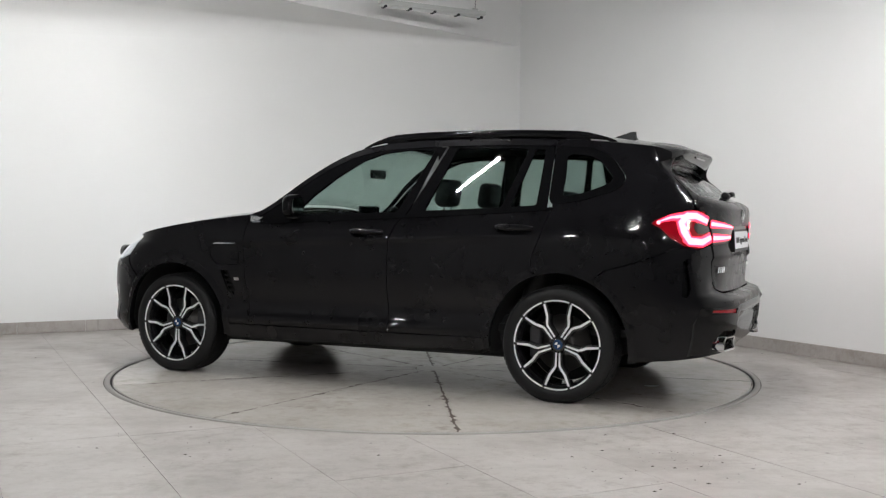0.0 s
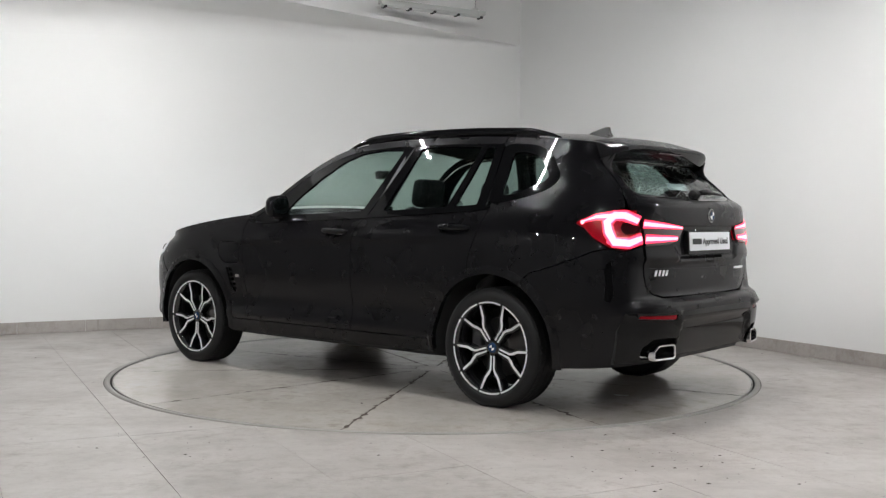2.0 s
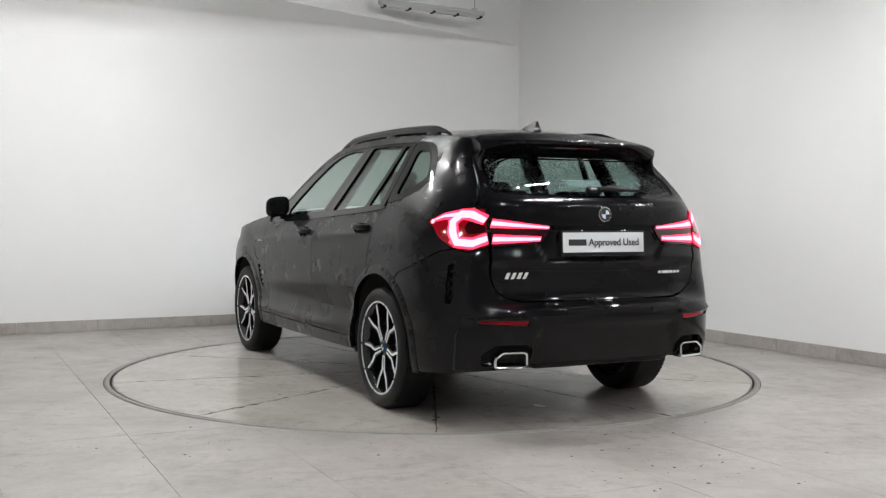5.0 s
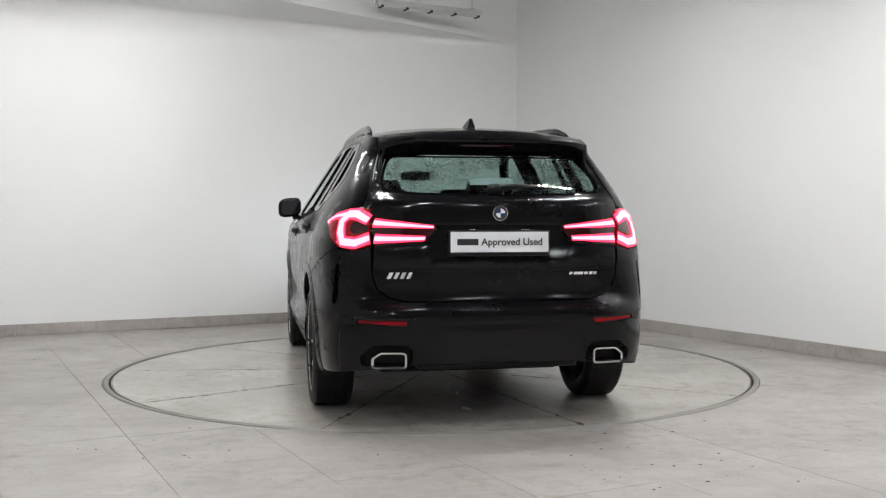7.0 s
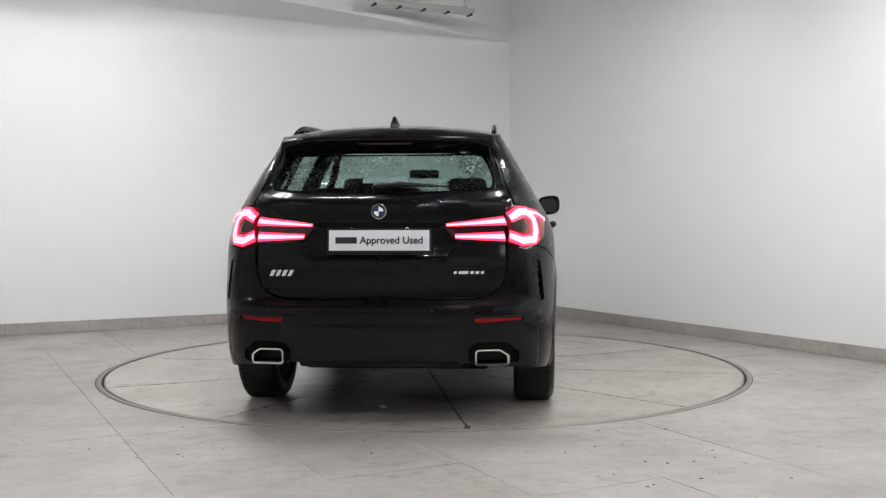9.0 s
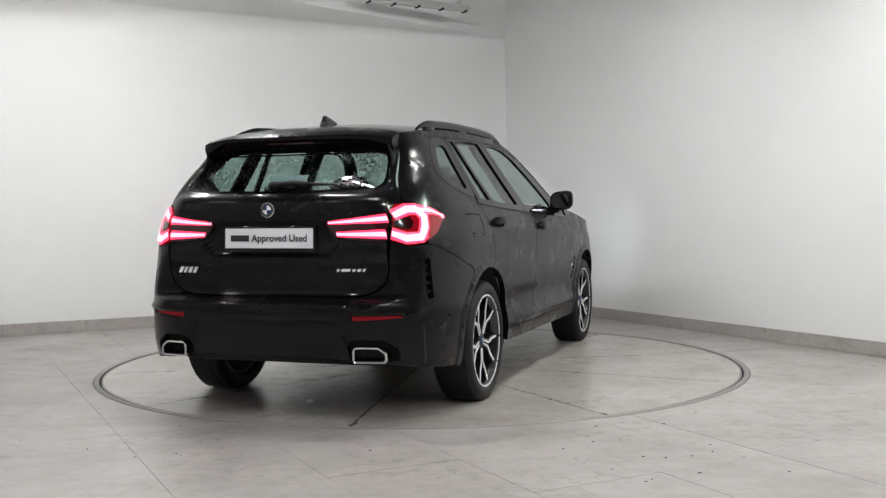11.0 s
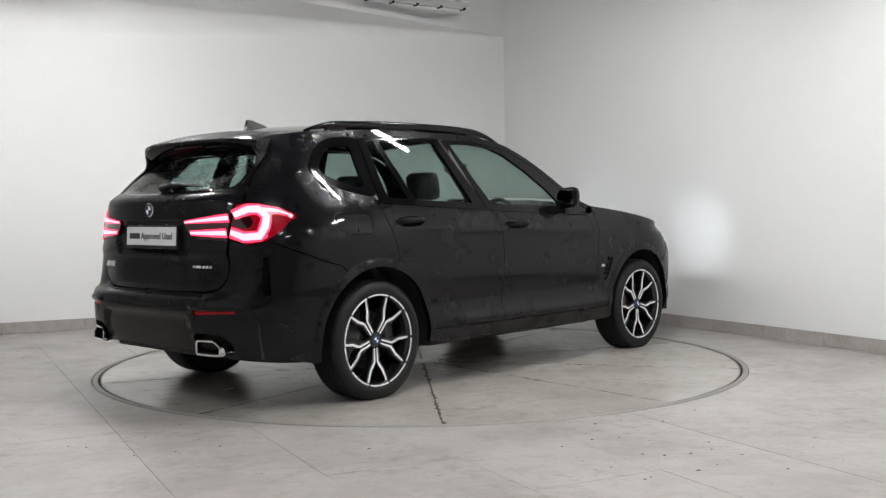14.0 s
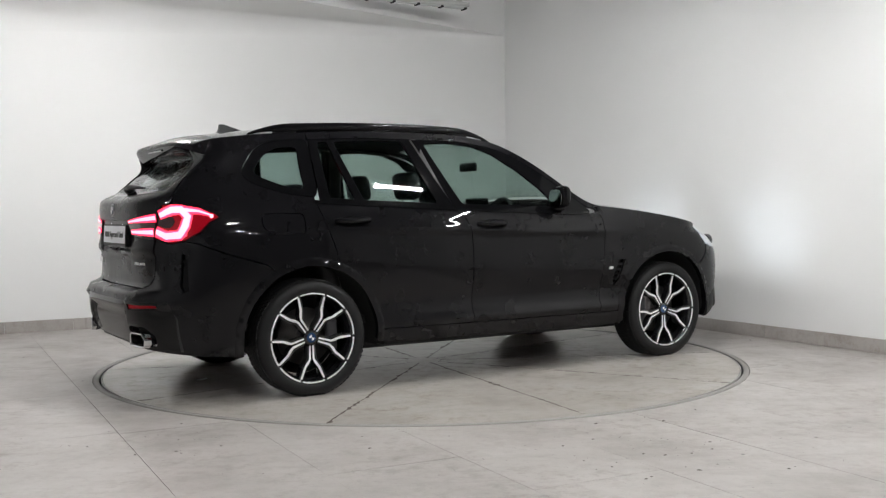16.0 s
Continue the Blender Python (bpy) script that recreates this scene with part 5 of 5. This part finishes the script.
# fixed steel ring let into the floor
bm = bmesh.new()
add_lathe(bm, [(R_GAP, -0.12), (R_GAP, 0.002), (R_GAP + 0.006, 0.003), (R_OUT, 0.003), (R_OUT, -0.12)], 160, closed=True)
tagged(part("trim_ring", fix(bm), M_STEEL), "worn steel ring let into the floor round the turntable", "ring", kind="structure")
bm = bmesh.new()
add_lathe(bm, [(0.3, -0.14), (R_OUT, -0.14), (R_OUT, -0.122), (0.3, -0.122)], 96, closed=True)
add_lathe(bm, [(R_GAP - 0.003, -0.12), (R_GAP - 0.003, -0.001), (R_GAP - 0.001, -0.001), (R_GAP - 0.001, -0.12)], 160, closed=True)
pit = part("turntable_pit", fix(bm), M_GAP)
tagged(pit, "dark pit below the turntable", "pit", kind="structure")

# ---- skirting ----
def skirting(name, a, d, inward, length, start):
    root = new(name)
    tagged(root, "grey cement tile skirting along the wall", "skirting", kind="structure")
    ang = math.atan2(d.y, d.x)
    x = start
    me = None
    while x < length:
        w = min(0.61, length - x)
        c = a + d * (x + w / 2) + inward * 0.007
        if me is None or w < 0.6:
            ob = part("skirting_tile", box((w - 0.003, 0.014, 0.108), Matrix(), 0.002, 1), M_SKIRT, root)
            me = ob.data if w > 0.6 else me
        else:
            ob = new("skirting_tile", me)
            ob.parent = root
        ob.matrix_basis = Matrix.Translation(c + Vector((0, 0, 0.055))) @ Matrix.Rotation(ang, 4, "Z")
        x += 0.61


skirting("baseboard_north", CORNER, DL, -outward(DL, MID - CORNER), LEN_L, 0.0)
skirting("baseboard_east", CORNER, DR, -outward(DR, MID - CORNER), LEN_R, 0.35)
skirting("baseboard_west", PL, DR, -outward(DR, MID - PL), LEN_R, 0.2)
skirting("baseboard_south", PR, DL, -outward(DL, MID - PR), LEN_L, 0.2)

# ---- floor of large tiles, cut round the turntable ----
bm = bmesh.new()
ringv = []
for r in (R_OUT - 0.004, 14.0):
    ringv.append([bm.verts.new((r * math.cos(2 * math.pi * k / 96), r * math.sin(2 * math.pi * k / 96), -0.006)) for k in range(96)])
for k in range(96):
    bm.faces.new((ringv[0][k], ringv[1][k], ringv[1][(k + 1) % 96], ringv[0][(k + 1) % 96]))
floor = part("floor", fix(bm), M_GROUT)
tagged(floor, "large grey cement-look floor tiles with thin joints", "floor", kind="structure")

FA = radians(25.5)
E1 = Vector((math.cos(FA), math.sin(FA)))
E2 = Vector((math.sin(FA), -math.cos(FA)))
TW, TL, JOINT = 0.6315, 1.263, 0.0010


def outside_disc(poly, r):
    """The parts of a convex outline that lie outside the circle."""
    pts = dense(poly, 0.02)
    out = [math.hypot(*p) > r for p in pts]
    if all(out):
        return [poly]
    if not any(out):
        return []
    k = len(pts)
    chains = []
    for i in range(k):
        if out[i] and not out[i - 1]:
            chain = []
            j = i
            while out[j % k]:
                chain.append(pts[j % k])
                j += 1
            def on(p):
                q = math.hypot(*p)
                return (p[0] * r / q, p[1] * r / q)
            a, b = on(chain[-1]), on(chain[0])
            a0, a1 = math.atan2(a[1], a[0]), math.atan2(b[1], b[0])
            while a1 - a0 > math.pi:
                a1 -= 2 * math.pi
            while a1 - a0 < -math.pi:
                a1 += 2 * math.pi
            n = max(2, int(abs(a1 - a0) / 0.03))
            chains.append(chain + [(r * math.cos(a0 + (a1 - a0) * i2 / n), r * math.sin(a0 + (a1 - a0) * i2 / n)) for i2 in range(n + 1)])
    return chains


corner2 = Vector((CORNER.x, CORNER.y))
OFFSETS = {-1: 0.15, 0: 1.45 - TL, 1: 2.72 - 2 * TL, 2: 3.34 - 2 * TL, 3: 3.34 - 2 * TL}
GAPS = {-1: 0.0010, 0: 0.0012, 1: 0.0012, 2: 0.0011, 3: 0.0003, 4: 0.0026}  # half the joint before each row
rnd = random.Random(4)
whole = {}
for i in range(-9, 14):
    c0 = -2.412 + TW * i
    g0, g1 = GAPS.get(i, 0.0004), GAPS.get(i + 1, 0.0004)
    off = OFFSETS.get(i, (0.2 + 0.37 * (i % 3)) * TL)
    for j in range(-7, 10):
        d0 = off + TL * j
        mid = E1 * (c0 + TW / 2) + E2 * (d0 + TL / 2)
        rel = mid - corner2
        u, v = rel.dot(Vector((DL.x, DL.y))), rel.dot(Vector((DR.x, DR.y)))
        if not (-0.6 < u < LEN_L + 0.5 and -0.9 < v < LEN_R + 0.5):
            continue
        rect = [E1 * (c0 + g0) + E2 * (d0 + JOINT), E1 * (c0 + TW - g1) + E2 * (d0 + JOINT), E1 * (c0 + TW - g1) + E2 * (d0 + TL - JOINT), E1 * (c0 + g0) + E2 * (d0 + TL - JOINT)]
        rect = [(p.x, p.y) for p in rect][::-1]
        far = min(math.hypot(*p) for p in dense(rect, 0.05)) > R_OUT + 0.01
        for poly in ([rect] if far else outside_disc(rect, R_OUT + 0.007)):
            loc = [(x - mid.x, y - mid.y) for x, y in poly]
            if far and (g0, g1) in whole:
                ob = new("floor_tile", whole[g0, g1])
                ob.parent = floor
            else:
                if len(loc) < 3:
                    continue
                bm = bmesh.new()
                add_prism(bm, loc, 0.010, Matrix.Translation((0, 0, -0.010)))
                ob = part("floor_tile", fix(bm), M_FLOOR, floor)
                if far:
                    whole[g0, g1] = ob.data
            ob.matrix_basis = Matrix.Translation((mid.x, mid.y, (rnd.random() - 0.5) * 0.0012))

# crumbs of dirt that lie on the tiles
bm = bmesh.new()
rnd = random.Random(11)
for cx, cy, sx, sy, count in ((1.05, -2.9, 0.35, 0.30, 60), (-1.25, -2.55, 0.30, 0.20, 34), (1.75, -2.65, 0.45, 0.3, 14), (0.2, -3.0, 0.8, 0.35, 26), (-2.9, -0.4, 0.6, 1.0, 8), (2.9, -0.6, 0.5, 0.9, 10)):
    for _ in range(count):
        x, y = rnd.gauss(cx, sx), rnd.gauss(cy, sy)
        if math.hypot(x, y) < R_OUT + 0.03:
            continue
        r = 0.0018 + 0.0065 * rnd.random() ** 5
        turn = rnd.random() * math.pi
        ring = []
        for k in range(6):
            a = turn + math.pi / 3 * k
            q = r * (0.55 + 0.6 * rnd.random())
            ring.append(bm.verts.new((x + 1.5 * q * math.cos(a), y + q * math.sin(a), 0.0008)))
        top = bm.verts.new((x, y, 0.001 + r * 0.45))
        for k in range(6):
            bm.faces.new((ring[k], ring[(k + 1) % 6], top))
tagged(part("floor_grit", bm, M_GRIT), "dark brown crumbs of dirt scattered on the tiles", "dirt", kind="stuff")

# ---- what turns ----
HEADINGS = [(0, 154.25), (2, 138.63), (4, 123.10), (6.5, 103.85), (8, 92.22), (9, 84.44), (11.5, 65.07), (13, 53.37), (14.5, 41.55), (16, 29.75)]

SCRAP = (-1.647, 0.10)


def motions():
    walk(table, [(t, pose(0, 0, 0, 0, 0, a)) for t, a in HEADINGS])
    walk(scrap, [(t, pose(0, 0, 0, 0, 0, a) @ pose(*SCRAP, 0.0005, 0, 0, 20)) for t, a in HEADINGS])
    walk(car, [(t, pose(0, 0, 0, 0, 0, a) @ pose(0.163, 0.0456, 0.0)) for t, a in HEADINGS])


motions()
